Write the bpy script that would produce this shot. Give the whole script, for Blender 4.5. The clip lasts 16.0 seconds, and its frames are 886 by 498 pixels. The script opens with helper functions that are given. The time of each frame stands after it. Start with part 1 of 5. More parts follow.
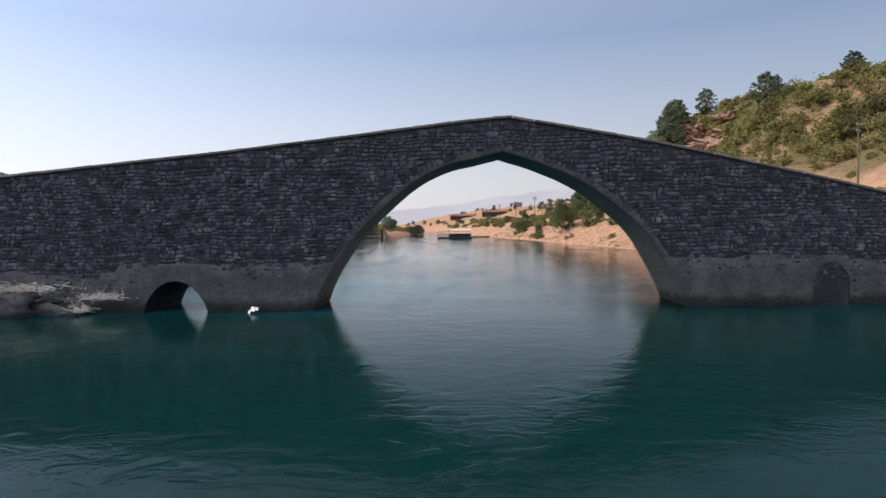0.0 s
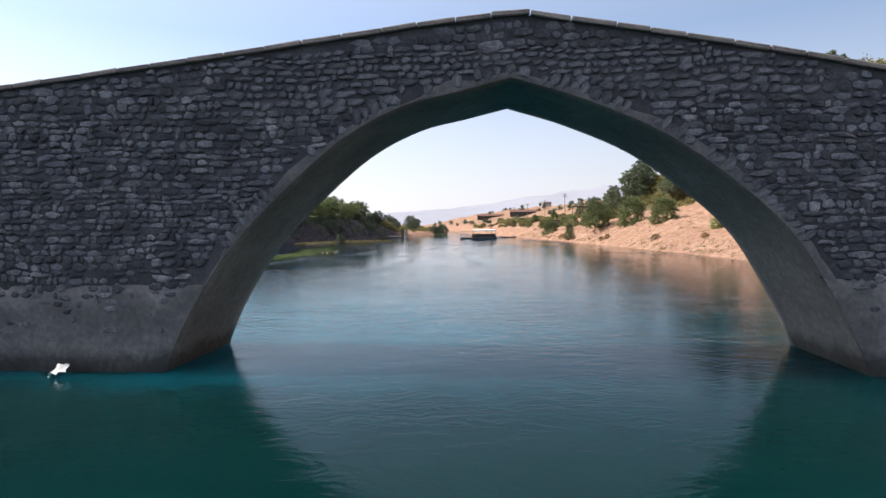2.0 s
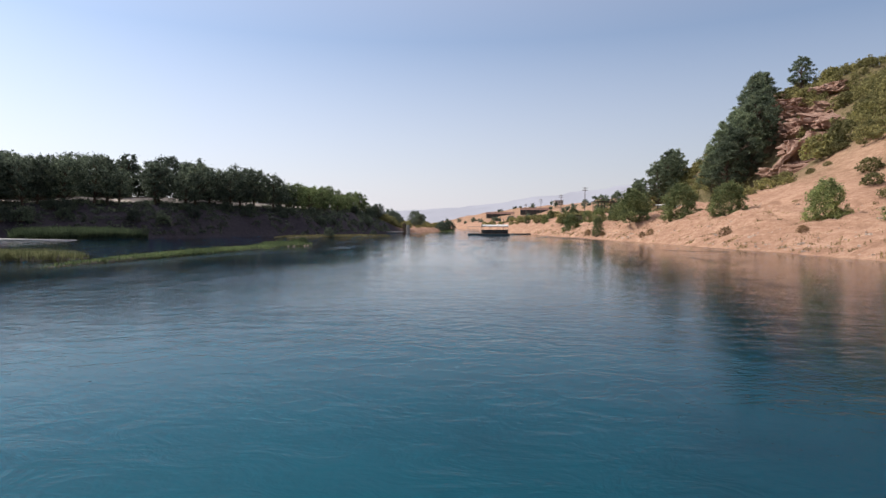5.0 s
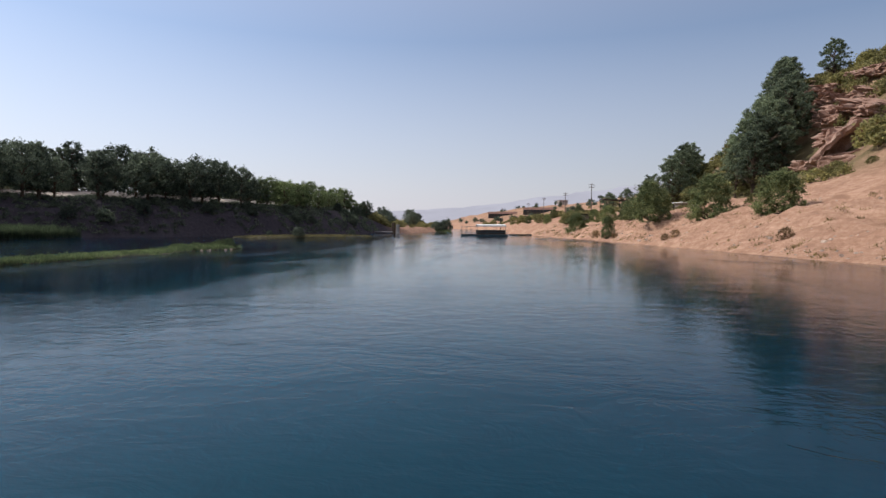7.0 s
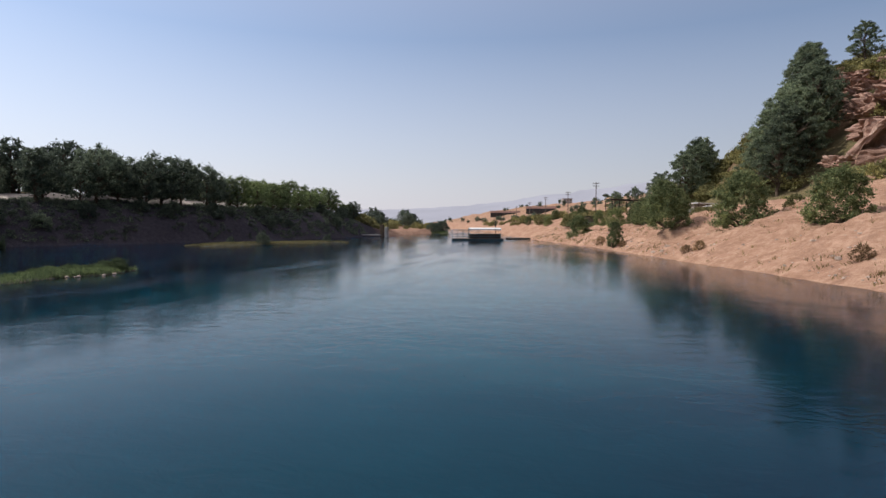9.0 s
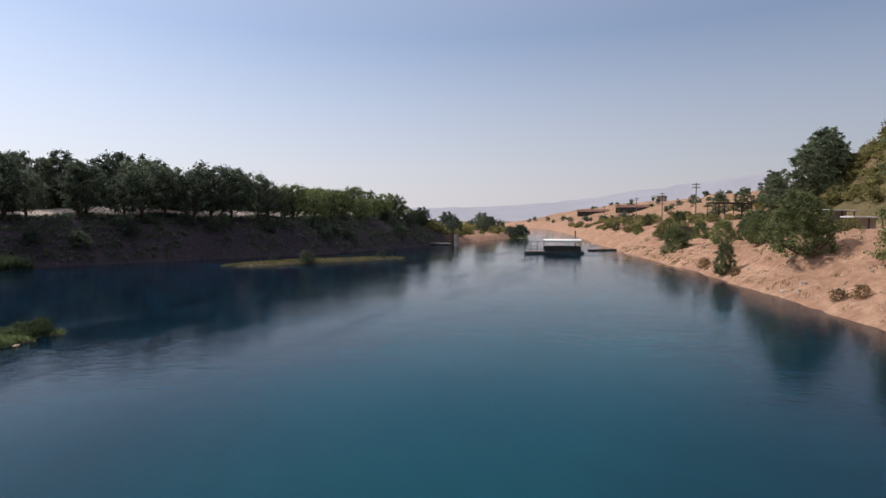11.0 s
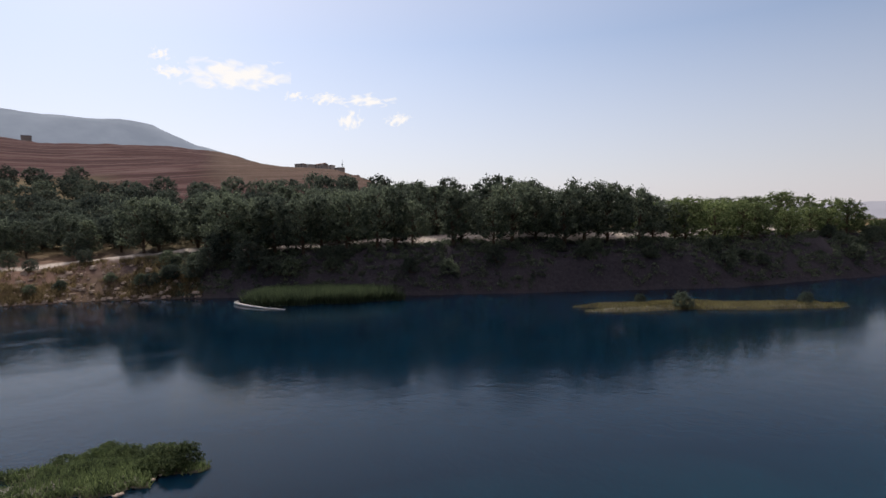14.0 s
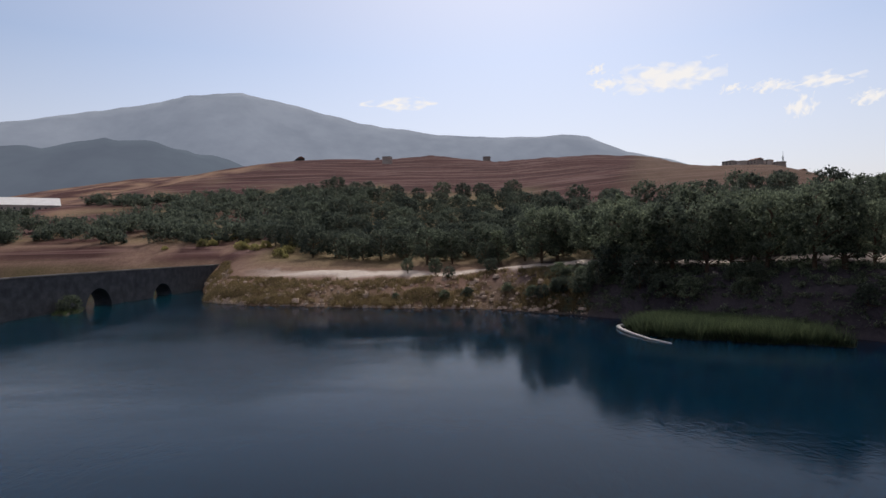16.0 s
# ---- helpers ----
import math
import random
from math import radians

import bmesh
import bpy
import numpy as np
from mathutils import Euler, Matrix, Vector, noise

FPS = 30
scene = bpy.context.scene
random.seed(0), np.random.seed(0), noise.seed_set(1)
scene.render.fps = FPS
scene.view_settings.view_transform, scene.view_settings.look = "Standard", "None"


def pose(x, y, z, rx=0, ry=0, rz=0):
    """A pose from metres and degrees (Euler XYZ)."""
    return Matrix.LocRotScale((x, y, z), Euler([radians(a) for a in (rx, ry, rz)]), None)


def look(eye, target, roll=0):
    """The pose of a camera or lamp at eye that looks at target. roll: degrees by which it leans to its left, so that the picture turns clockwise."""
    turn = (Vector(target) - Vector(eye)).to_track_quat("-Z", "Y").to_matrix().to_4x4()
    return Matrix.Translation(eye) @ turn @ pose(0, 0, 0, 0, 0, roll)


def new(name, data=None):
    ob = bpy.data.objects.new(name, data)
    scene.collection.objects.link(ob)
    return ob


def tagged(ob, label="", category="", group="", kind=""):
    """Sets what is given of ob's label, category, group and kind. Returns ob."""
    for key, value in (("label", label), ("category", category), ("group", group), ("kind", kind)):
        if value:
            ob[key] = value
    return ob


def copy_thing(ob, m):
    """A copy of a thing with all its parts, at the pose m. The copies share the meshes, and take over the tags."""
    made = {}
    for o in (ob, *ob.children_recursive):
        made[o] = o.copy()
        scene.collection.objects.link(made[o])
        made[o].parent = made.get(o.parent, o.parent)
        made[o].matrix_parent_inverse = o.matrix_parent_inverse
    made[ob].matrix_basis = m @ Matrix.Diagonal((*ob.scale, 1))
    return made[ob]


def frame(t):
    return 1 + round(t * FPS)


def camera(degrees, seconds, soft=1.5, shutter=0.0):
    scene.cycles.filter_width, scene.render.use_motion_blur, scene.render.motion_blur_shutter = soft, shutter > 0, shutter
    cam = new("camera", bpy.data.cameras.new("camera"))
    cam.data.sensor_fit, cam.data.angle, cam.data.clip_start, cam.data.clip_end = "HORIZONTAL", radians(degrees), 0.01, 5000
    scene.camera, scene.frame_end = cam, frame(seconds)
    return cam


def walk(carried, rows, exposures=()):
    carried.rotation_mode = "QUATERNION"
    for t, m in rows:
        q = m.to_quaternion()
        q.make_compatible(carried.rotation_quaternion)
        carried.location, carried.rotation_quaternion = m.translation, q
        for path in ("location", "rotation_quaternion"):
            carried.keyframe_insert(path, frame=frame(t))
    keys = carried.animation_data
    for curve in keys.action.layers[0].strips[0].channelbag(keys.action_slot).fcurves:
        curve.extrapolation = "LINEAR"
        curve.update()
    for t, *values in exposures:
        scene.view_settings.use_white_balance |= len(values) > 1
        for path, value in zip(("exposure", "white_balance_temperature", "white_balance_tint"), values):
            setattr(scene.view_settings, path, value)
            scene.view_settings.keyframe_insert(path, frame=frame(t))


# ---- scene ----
cam = camera(74.8, 16.0)
PATH = [
    (0, (-2.003, -27.988, 4.005), (-2.069, -25.991, 3.929), -0.9),
    (0.5, (-1.383, -24.669, 4.03), (-1.5, -22.673, 3.955), -0.8),
    (1, (-0.873, -21.362, 4.098), (-1.012, -19.368, 4.024), -0.9),
    (1.5, (-0.663, -18.123, 4.031), (-0.816, -16.13, 3.959), -0.9),
    (2, (-0.563, -14.961, 3.815), (-0.727, -12.969, 3.741), -0.8),
    (2.5, (-0.621, -11.844, 3.534), (-0.794, -9.853, 3.461), -0.3),
    (3, (-0.749, -8.7, 3.215), (-0.932, -6.71, 3.14), -0.1),
    (3.5, (-1.413, -5.156, 2.65), (-1.594, -3.166, 2.575), -0.0),
    (4, (-1.927, -1.773, 2.544), (-2.112, 0.217, 2.467), -0.1),
    (6.5, (-0.228, 20.504, 2.259), (-0.43, 22.492, 2.182), 0.3),
    (7, (0.388, 24.485, 2.34), (0.183, 26.473, 2.263), 0.3),
    (7.5, (0.988, 28.17, 2.43), (0.781, 30.158, 2.351), 0.3),
    (8, (1.668, 31.807, 2.617), (1.459, 33.794, 2.537), 0.2),
    (10.5, (3.856, 50.234, 5.925), (3.48, 52.196, 5.83), -0.0),
    (11, (4.294, 54.296, 6.591), (3.779, 56.226, 6.498), -0.2),
    (11.5, (4.496, 58.337, 7.226), (3.835, 60.222, 7.133), -0.4),
    (12, (4.204, 62.435, 7.862), (3.387, 64.258, 7.772), -0.5),
    (12.5, (4.119, 66.303, 8.644), (3.053, 67.993, 8.555), -0.7),
    (13, (3.469, 70.098, 9.43), (2.162, 71.61, 9.344), -0.9),
    (13.5, (2.099, 73.557, 9.961), (0.62, 74.9, 9.881), -1.2),
    (14, (0.376, 76.362, 10.341), (-1.282, 77.478, 10.27), -1.3),
    (14.5, (-1.681, 78.873, 10.765), (-3.504, 79.695, 10.703), -1.3),
    (15, (-4.248, 81.156, 11.074), (-6.187, 81.643, 11.022), -1.1),
    (15.5, (-7.409, 83.08, 11.26), (-9.404, 83.217, 11.218), -1.2),
    (16, (-10.941, 84.794, 11.486), (-12.927, 84.561, 11.459), -1.2),
]
EXPOSURES = [(0, 0.43, 6350, 10), (0.8, 0.52, 6350, 10), (1.5, 0.67, 6250, 10), (2.6, 0.91, 6150, 9), (3.4, 0.95, 6200, 8), (4.2, 0.69, 6250, 9), (6.3, 0.22, 6060, 10), (8.2, 0.19, 6080, 10), (10.5, 0.12, 6200, 11), (12.5, 0.02, 6350, 12), (14.2, -0.07, 6400, 12), (16.0, -0.18, 6350, 12)]
walk(cam, [(t, look(eye, target, roll)) for t, eye, target, roll in PATH], EXPOSURES)

# ---------------------------------------------------------------- light
SUN_AZ, SUN_EL = 88.0, 48.0          # degrees to the left of +y, degrees up
sun_dir = Vector((-math.sin(radians(SUN_AZ)) * math.cos(radians(SUN_EL)),
                  math.cos(radians(SUN_AZ)) * math.cos(radians(SUN_EL)), math.sin(radians(SUN_EL))))
world = bpy.data.worlds.new("sky")
scene.world = world
world.use_nodes = True
wn = world.node_tree
wn.nodes.clear()
sky = wn.nodes.new("ShaderNodeTexSky")
sky.sky_type = "NISHITA"
sky.sun_disc = False
sky.sun_elevation, sky.sun_rotation = radians(SUN_EL), radians(-SUN_AZ)
sky.altitude, sky.air_density, sky.dust_density, sky.ozone_density = 300, 1.0, 1.6, 1.4
bg = wn.nodes.new("ShaderNodeBackground")
wout = wn.nodes.new("ShaderNodeOutputWorld")
wn.links.new(sky.outputs[0], bg.inputs[0])
# dusty haze that thickens towards the horizon and glows more on the sun's side
haze = wn.nodes.new("ShaderNodeBackground")
haze.inputs["Color"].default_value = (0.82, 0.765, 0.795, 1)
wco = wn.nodes.new("ShaderNodeTexCoord")
wsep = wn.nodes.new("ShaderNodeSeparateXYZ")
wdot = wn.nodes.new("ShaderNodeVectorMath")
wdot.operation = "DOT_PRODUCT"
wdot.inputs[1].default_value = sun_dir
wglow = wn.nodes.new("ShaderNodeMapRange")
for key, v in (("From Min", -0.4), ("From Max", 0.75), ("To Min", 0.5), ("To Max", 1.1)):
    wglow.inputs[key].default_value = v
wn.links.new(wco.outputs["Generated"], wdot.inputs[0])
wn.links.new(wdot.outputs["Value"], wglow.inputs["Value"])
wn.links.new(wglow.outputs["Result"], haze.inputs["Strength"])
wlift = wn.nodes.new("ShaderNodeMapRange")
for key, v in (("From Min", -0.4), ("From Max", 0.75), ("To Min", 0.081), ("To Max", 0.126)):
    wlift.inputs[key].default_value = v
wn.links.new(wdot.outputs["Value"], wlift.inputs["Value"])
wn.links.new(wlift.outputs["Result"], bg.inputs["Strength"])
wramp = wn.nodes.new("ShaderNodeValToRGB")
for e, (p, v) in zip([wramp.color_ramp.elements[0], wramp.color_ramp.elements[1], wramp.color_ramp.elements.new(0.1), wramp.color_ramp.elements.new(0.3)],
                     ((0.0, 0.9), (0.6, 0.0), (0.1, 0.58), (0.3, 0.14))):
    e.position, e.color = p, (v, v, v, 1)
wmix = wn.nodes.new("ShaderNodeMixShader")
wn.links.new(wco.outputs["Generated"], wsep.inputs[0])
wn.links.new(wsep.outputs["Z"], wramp.inputs[0])
wn.links.new(wramp.outputs[0], wmix.inputs[0])
wn.links.new(bg.outputs[0], wmix.inputs[1])
wn.links.new(haze.outputs[0], wmix.inputs[2])
wn.links.new(wmix.outputs[0], wout.inputs[0])
sun = new("sun", bpy.data.lights.new("sun", "SUN"))
sun.data.energy, sun.data.angle, sun.data.color = 3.2, radians(0.6), (1.0, 0.93, 0.83)
sun.matrix_world = look(sun_dir * 300, (0, 0, 0))

# ---------------------------------------------------------------- small tools
def mesh_from(name, verts, faces, mat=None, smooth=False):
    me = bpy.data.meshes.new(name)
    me.from_pydata([tuple(map(float, v)) for v in verts], [], faces)
    me.update()
    if mat:
        me.materials.append(mat)
    if smooth:
        me.shade_smooth()
    return me


def tri_mesh(name, v, mat, per=3):
    """A mesh of loose triangles or quads from an (n, per, 3) array."""
    n = len(v)
    me = bpy.data.meshes.new(name)
    me.vertices.add(n * per)
    me.vertices.foreach_set("co", np.ascontiguousarray(v, dtype=np.float32).ravel())
    me.loops.add(n * per)
    me.loops.foreach_set("vertex_index", np.arange(n * per, dtype=np.int32))
    me.polygons.add(n)
    me.polygons.foreach_set("loop_start", np.arange(0, n * per, per, dtype=np.int32))
    me.update(calc_edges=True)
    me.materials.append(mat)
    return me


def link_part(name, me, parent, label="", m=None):
    ob = new(name, me)
    ob.parent = parent
    if m is not None:
        ob.matrix_basis = m
    if label:
        ob["label"] = label
    return ob


def part(name, bm, material, parent, label="", smooth=False):
    me = bpy.data.meshes.new(name)
    bm.to_mesh(me)
    bm.free()
    me.materials.append(material)
    if smooth:
        me.shade_smooth()
    return link_part(name, me, parent, label)


def box(bm, cx, cy, cz, sx, sy, sz, rz=0.0, bevel=0.0, rx=0.0, ry=0.0):
    m = pose(cx, cy, cz, rx, ry, rz) @ Matrix.Diagonal((sx, sy, sz, 1))
    r = bmesh.ops.create_cube(bm, size=1, matrix=m)
    if bevel:
        es = list({e for v in r["verts"] for e in v.link_edges})
        bmesh.ops.bevel(bm, geom=es, offset=bevel, segments=1, affect="EDGES")


def rod(bm, a, b, r0, r1=None, seg=7):
    a, b = Vector(a), Vector(b)
    r1 = r0 if r1 is None else r1
    d = b - a
    m = Matrix.Translation((a + b) / 2) @ d.to_track_quat("Z", "Y").to_matrix().to_4x4()
    bmesh.ops.create_cone(bm, cap_ends=True, segments=seg, radius1=r0, radius2=r1, depth=d.length, matrix=m)


def lattice(ix, iy, seed):
    h = (ix.astype(np.int64) * 374761393 + iy.astype(np.int64) * 668265263 + seed * 974711) & 0x7FFFFFFF
    h = (h ^ (h >> 13)) * 1274126177 & 0x7FFFFFFF
    h = h ^ (h >> 16)
    return (h % 100003) / 100003.0


def vnoise(x, y, seed=0):
    ix, iy = np.floor(x), np.floor(y)
    fx, fy = x - ix, y - iy
    fx, fy = fx * fx * (3 - 2 * fx), fy * fy * (3 - 2 * fy)
    a, b = lattice(ix, iy, seed), lattice(ix + 1, iy, seed)
    c, d = lattice(ix, iy + 1, seed), lattice(ix + 1, iy + 1, seed)
    return (a + (b - a) * fx) * (1 - fy) + (c + (d - c) * fx) * fy - 0.5


def fbm(x, y, octaves=4, seed=0):
    x, y = np.asarray(x, float), np.asarray(y, float)
    out, amp = 0, 1.0
    for k in range(octaves):
        out = out + amp * vnoise(x * 2**k + 17.3 * k, y * 2**k - 9.1 * k, seed + k)
        amp *= 0.5
    return out


def smoothstep(a, b, x):
    t = np.clip((np.asarray(x, float) - a) / (b - a), 0, 1)
    return t * t * (3 - 2 * t)


# ---------------------------------------------------------------- materials
def material(name, rough=0.8, metal=0.0, base=(0.5, 0.5, 0.5)):
    m = bpy.data.materials.new(name)
    m.use_nodes = True
    b = m.node_tree.nodes["Principled BSDF"]
    b.inputs["Base Color"].default_value = (*base, 1)
    b.inputs["Roughness"].default_value = rough
    b.inputs["Metallic"].default_value = metal
    return m, m.node_tree, b


def nd(nt, kind, **kw):
    n = nt.nodes.new(kind)
    for k, v in kw.items():
        n.inputs[k].default_value = v
    return n


def noise_tex(nt, scale, detail=4.0, rough=0.55, coord="Object", stretch=None, dist=0.0):
    co = nt.nodes.new("ShaderNodeTexCoord")
    n = nd(nt, "ShaderNodeTexNoise", Scale=scale, Detail=detail, Roughness=rough, Distortion=dist)
    if stretch:
        mp = nt.nodes.new("ShaderNodeMapping")
        mp.inputs["Scale"].default_value = stretch
        nt.links.new(co.outputs[coord], mp.inputs[0])
        nt.links.new(mp.outputs[0], n.inputs[0])
    else:
        nt.links.new(co.outputs[coord], n.inputs[0])
    return n.outputs[0]


def ramp(nt, src, stops):
    r = nt.nodes.new("ShaderNodeValToRGB")
    els = r.color_ramp.elements
    while len(els) < len(stops):
        els.new(0.5)
    for e, (p, c) in zip(els, stops):
        e.position, e.color = p, (*c, 1) if len(c) == 3 else c
    nt.links.new(src, r.inputs[0])
    return r.outputs[0]


def mix(nt, fac, a, b, mode="MIX"):
    n = nt.nodes.new("ShaderNodeMix")
    n.data_type, n.blend_type = "RGBA", mode
    for sock, v in ((n.inputs[0], fac), (n.inputs[6], a), (n.inputs[7], b)):
        if isinstance(v, (int, float)):
            sock.default_value = v
        elif isinstance(v, tuple):
            sock.default_value = (*v, 1)
        else:
            nt.links.new(v, sock)
    return n.outputs[2]


def mapped(nt, src, lo, hi):
    n = nd(nt, "ShaderNodeMapRange")
    n.inputs["From Min"].default_value, n.inputs["From Max"].default_value = lo, hi
    nt.links.new(src, n.inputs["Value"])
    return n.outputs[0]


def bump(nt, bsdf, height, strength=0.4, distance=0.05):
    b = nd(nt, "ShaderNodeBump", Strength=strength, Distance=distance)
    nt.links.new(height, b.inputs["Height"])
    nt.links.new(b.outputs[0], bsdf.inputs["Normal"])
    return b


def two_scale(name, stops, s1, s2, rough=0.85, bump_s=0.4, bump_d=0.03, random_by="", spread=0.25, coord="Object"):
    """Colour from two noises, with an optional shift for each object or loose piece."""
    m, nt, b = material(name, rough)
    b.inputs["Specular IOR Level"].default_value = 0.08 if rough > 0.84 else 0.3
    a = noise_tex(nt, s1, coord=coord)
    f = noise_tex(nt, s2, 6.0, 0.65, coord=coord)
    mx = nd(nt, "ShaderNodeMath")
    mx.operation = "MULTIPLY_ADD"
    mx.inputs[1].default_value = 0.45
    nt.links.new(f, mx.inputs[0])
    sc = nd(nt, "ShaderNodeMath")
    sc.operation = "MULTIPLY"
    sc.inputs[1].default_value = 0.55
    nt.links.new(a, sc.inputs[0])
    nt.links.new(sc.outputs[0], mx.inputs[2])
    col = ramp(nt, mx.outputs[0], stops)
    if random_by:
        if random_by == "island":
            src = nt.nodes.new("ShaderNodeNewGeometry").outputs["Random Per Island"]
        else:
            src = nt.nodes.new("ShaderNodeObjectInfo").outputs["Random"]
        lo, hi = 1 - spread, 1 + spread
        col = mix(nt, 1.0, col, ramp(nt, src, [(0, (lo, lo, lo)), (1, (hi, hi, hi))]), "MULTIPLY")
    nt.links.new(col, b.inputs["Base Color"])
    if bump_s:
        bump(nt, b, f, bump_s, bump_d)
    return m


STONE_STOPS = [(0.3, (0.045, 0.05, 0.06)), (0.5, (0.1, 0.107, 0.12)), (0.66, (0.23, 0.235, 0.242))]
M_STONE = two_scale("rubble_stone", STONE_STOPS, 1.3, 14, 0.9, 0.6, 0.03, "island", 0.5)
M_STONE1 = two_scale("rubble_stone_single", STONE_STOPS, 1.3, 14, 0.9, 0.5, 0.02, "object", 0.32)
M_MORTAR = two_scale("old_mortar", [(0.3, (0.036, 0.038, 0.043)), (0.5, (0.066, 0.069, 0.076)), (0.7, (0.12, 0.122, 0.126))], 0.7, 9, 0.95, 0.7, 0.04)
M_PLASTER = two_scale("lime_plaster", [(0.28, (0.07, 0.072, 0.075)), (0.5, (0.125, 0.127, 0.128)), (0.72, (0.225, 0.225, 0.22))], 0.9, 7, 0.95, 0.6, 0.03)
M_VAULT = two_scale("vault_lining", [(0.28, (0.13, 0.123, 0.11)), (0.5, (0.225, 0.21, 0.188)), (0.72, (0.37, 0.345, 0.305))], 0.35, 5, 0.9, 0.4, 0.03)


def waterline(m, height):
    """A dark wet stain with a ragged upper edge, just above the river's level."""
    nt = m.node_tree
    b = nt.nodes["Principled BSDF"]
    src = b.inputs["Base Color"].links[0].from_socket
    xyz = nt.nodes.new("ShaderNodeSeparateXYZ")
    nt.links.new(nt.nodes.new("ShaderNodeTexCoord").outputs["Object"], xyz.inputs[0])
    rag = nd(nt, "ShaderNodeMath")
    rag.operation = "MULTIPLY_ADD"
    rag.inputs[1].default_value = -height * 1.6
    nt.links.new(noise_tex(nt, 1.4, 5.0, 0.65), rag.inputs[0])
    nt.links.new(xyz.outputs["Z"], rag.inputs[2])
    wet = ramp(nt, mapped(nt, rag.outputs[0], -height, height * 0.4), [(0.0, (0.3, 0.32, 0.3)), (0.55, (0.45, 0.46, 0.44)), (1.0, (1, 1, 1))])
    nt.links.new(mix(nt, 1.0, src, wet, "MULTIPLY"), b.inputs["Base Color"])


waterline(M_PLASTER, 0.55)
waterline(M_VAULT, 0.55)
M_COPING = two_scale("coping_stone", [(0.3, (0.12, 0.115, 0.11)), (0.55, (0.2, 0.185, 0.17)), (0.75, (0.3, 0.275, 0.25))], 1.0, 12, 0.9, 0.4, 0.02, "object", 0.15)
M_ROCK = two_scale("hill_rock", [(0.3, (0.13, 0.075, 0.055)), (0.5, (0.31, 0.19, 0.14)), (0.68, (0.47, 0.34, 0.27))], 0.35, 3.2, 0.95, 0.9, 0.15)
M_PEBBLE = two_scale("bank_stone", [(0.3, (0.26, 0.19, 0.145)), (0.7, (0.5, 0.4, 0.32))], 0.8, 8, 0.95, 0.4, 0.03, "island", 0.25)
M_WOOD = two_scale("weathered_wood", [(0.3, (0.09, 0.07, 0.055)), (0.7, (0.24, 0.2, 0.16))], 0.8, 9, 0.85, 0.3, 0.01)
M_BARK = two_scale("bark", [(0.3, (0.05, 0.035, 0.025)), (0.7, (0.15, 0.11, 0.08))], 1.5, 8, 0.95, 0.6, 0.03)
M_DRIFT = two_scale("bleached_wood", [(0.3, (0.36, 0.34, 0.31)), (0.7, (0.66, 0.63, 0.59))], 1.0, 9, 0.8, 0.2, 0.01)
M_CANVAS = two_scale("white_canvas", [(0.3, (0.7, 0.68, 0.63)), (0.7, (0.84, 0.82, 0.78))], 0.6, 6, 0.7, 0.2, 0.02)
M_STEEL = two_scale("painted_steel", [(0.3, (0.03, 0.06, 0.07)), (0.7, (0.08, 0.12, 0.13))], 0.9, 8, 0.5, 0.1, 0.005)
M_DARK = two_scale("dark_timber", [(0.3, (0.025, 0.022, 0.02)), (0.7, (0.07, 0.06, 0.05))], 0.9, 8, 0.8, 0.2, 0.01)
M_CONC = two_scale("raw_concrete", [(0.3, (0.2, 0.19, 0.18)), (0.7, (0.36, 0.34, 0.32))], 0.8, 8, 0.9, 0.3, 0.02)
M_HOUSE = two_scale("house_render", [(0.3, (0.3, 0.26, 0.23)), (0.7, (0.45, 0.4, 0.36))], 0.3, 4, 0.9, 0.1, 0.01, "object", 0.25)
M_TILE = two_scale("tile_roof", [(0.3, (0.13, 0.07, 0.055)), (0.7, (0.22, 0.13, 0.1))], 0.5, 5, 0.85, 0.2, 0.02)
M_PALE = two_scale("pale_sheet_roof", [(0.3, (0.55, 0.54, 0.52)), (0.7, (0.75, 0.74, 0.72))], 0.4, 4, 0.5, 0.1, 0.01)
M_GLASS, _, _b = material("window_glass", 0.08, 0.0, (0.03, 0.04, 0.05))


def leaf_material(name, dark, light, spread=0.35, sheer=0.55):
    m, nt, b = material(name, 0.9)
    isl = nt.nodes.new("ShaderNodeNewGeometry").outputs["Random Per Island"]
    ob = nt.nodes.new("ShaderNodeObjectInfo").outputs["Random"]
    col = ramp(nt, isl, [(0, dark), (0.75, light), (1, tuple(min(1, 1.35 * c) for c in light))])
    big = noise_tex(nt, 0.35, 2.0)
    col = mix(nt, 1.0, col, ramp(nt, big, [(0.3, (0.7, 0.7, 0.7)), (0.7, (1.25, 1.2, 1.1))]), "MULTIPLY")
    lo, hi = 1 - spread, 1 + spread
    col = mix(nt, 1.0, col, ramp(nt, ob, [(0, (lo, lo, lo)), (0.5, (1, 0.97, 0.9)), (1, (hi, hi * 0.97, hi * 0.85))]), "MULTIPLY")
    nt.links.new(col, b.inputs["Base Color"])
    b.inputs["Specular IOR Level"].default_value = 0.06
    tr = nt.nodes.new("ShaderNodeBsdfTranslucent")
    nt.links.new(col, tr.inputs[0])
    ms = nt.nodes.new("ShaderNodeMixShader")
    ms.inputs[0].default_value = sheer
    out = nt.nodes["Material Output"]
    nt.links.new(b.outputs[0], ms.inputs[1])
    nt.links.new(tr.outputs[0], ms.inputs[2])
    nt.links.new(ms.outputs[0], out.inputs[0])
    return m


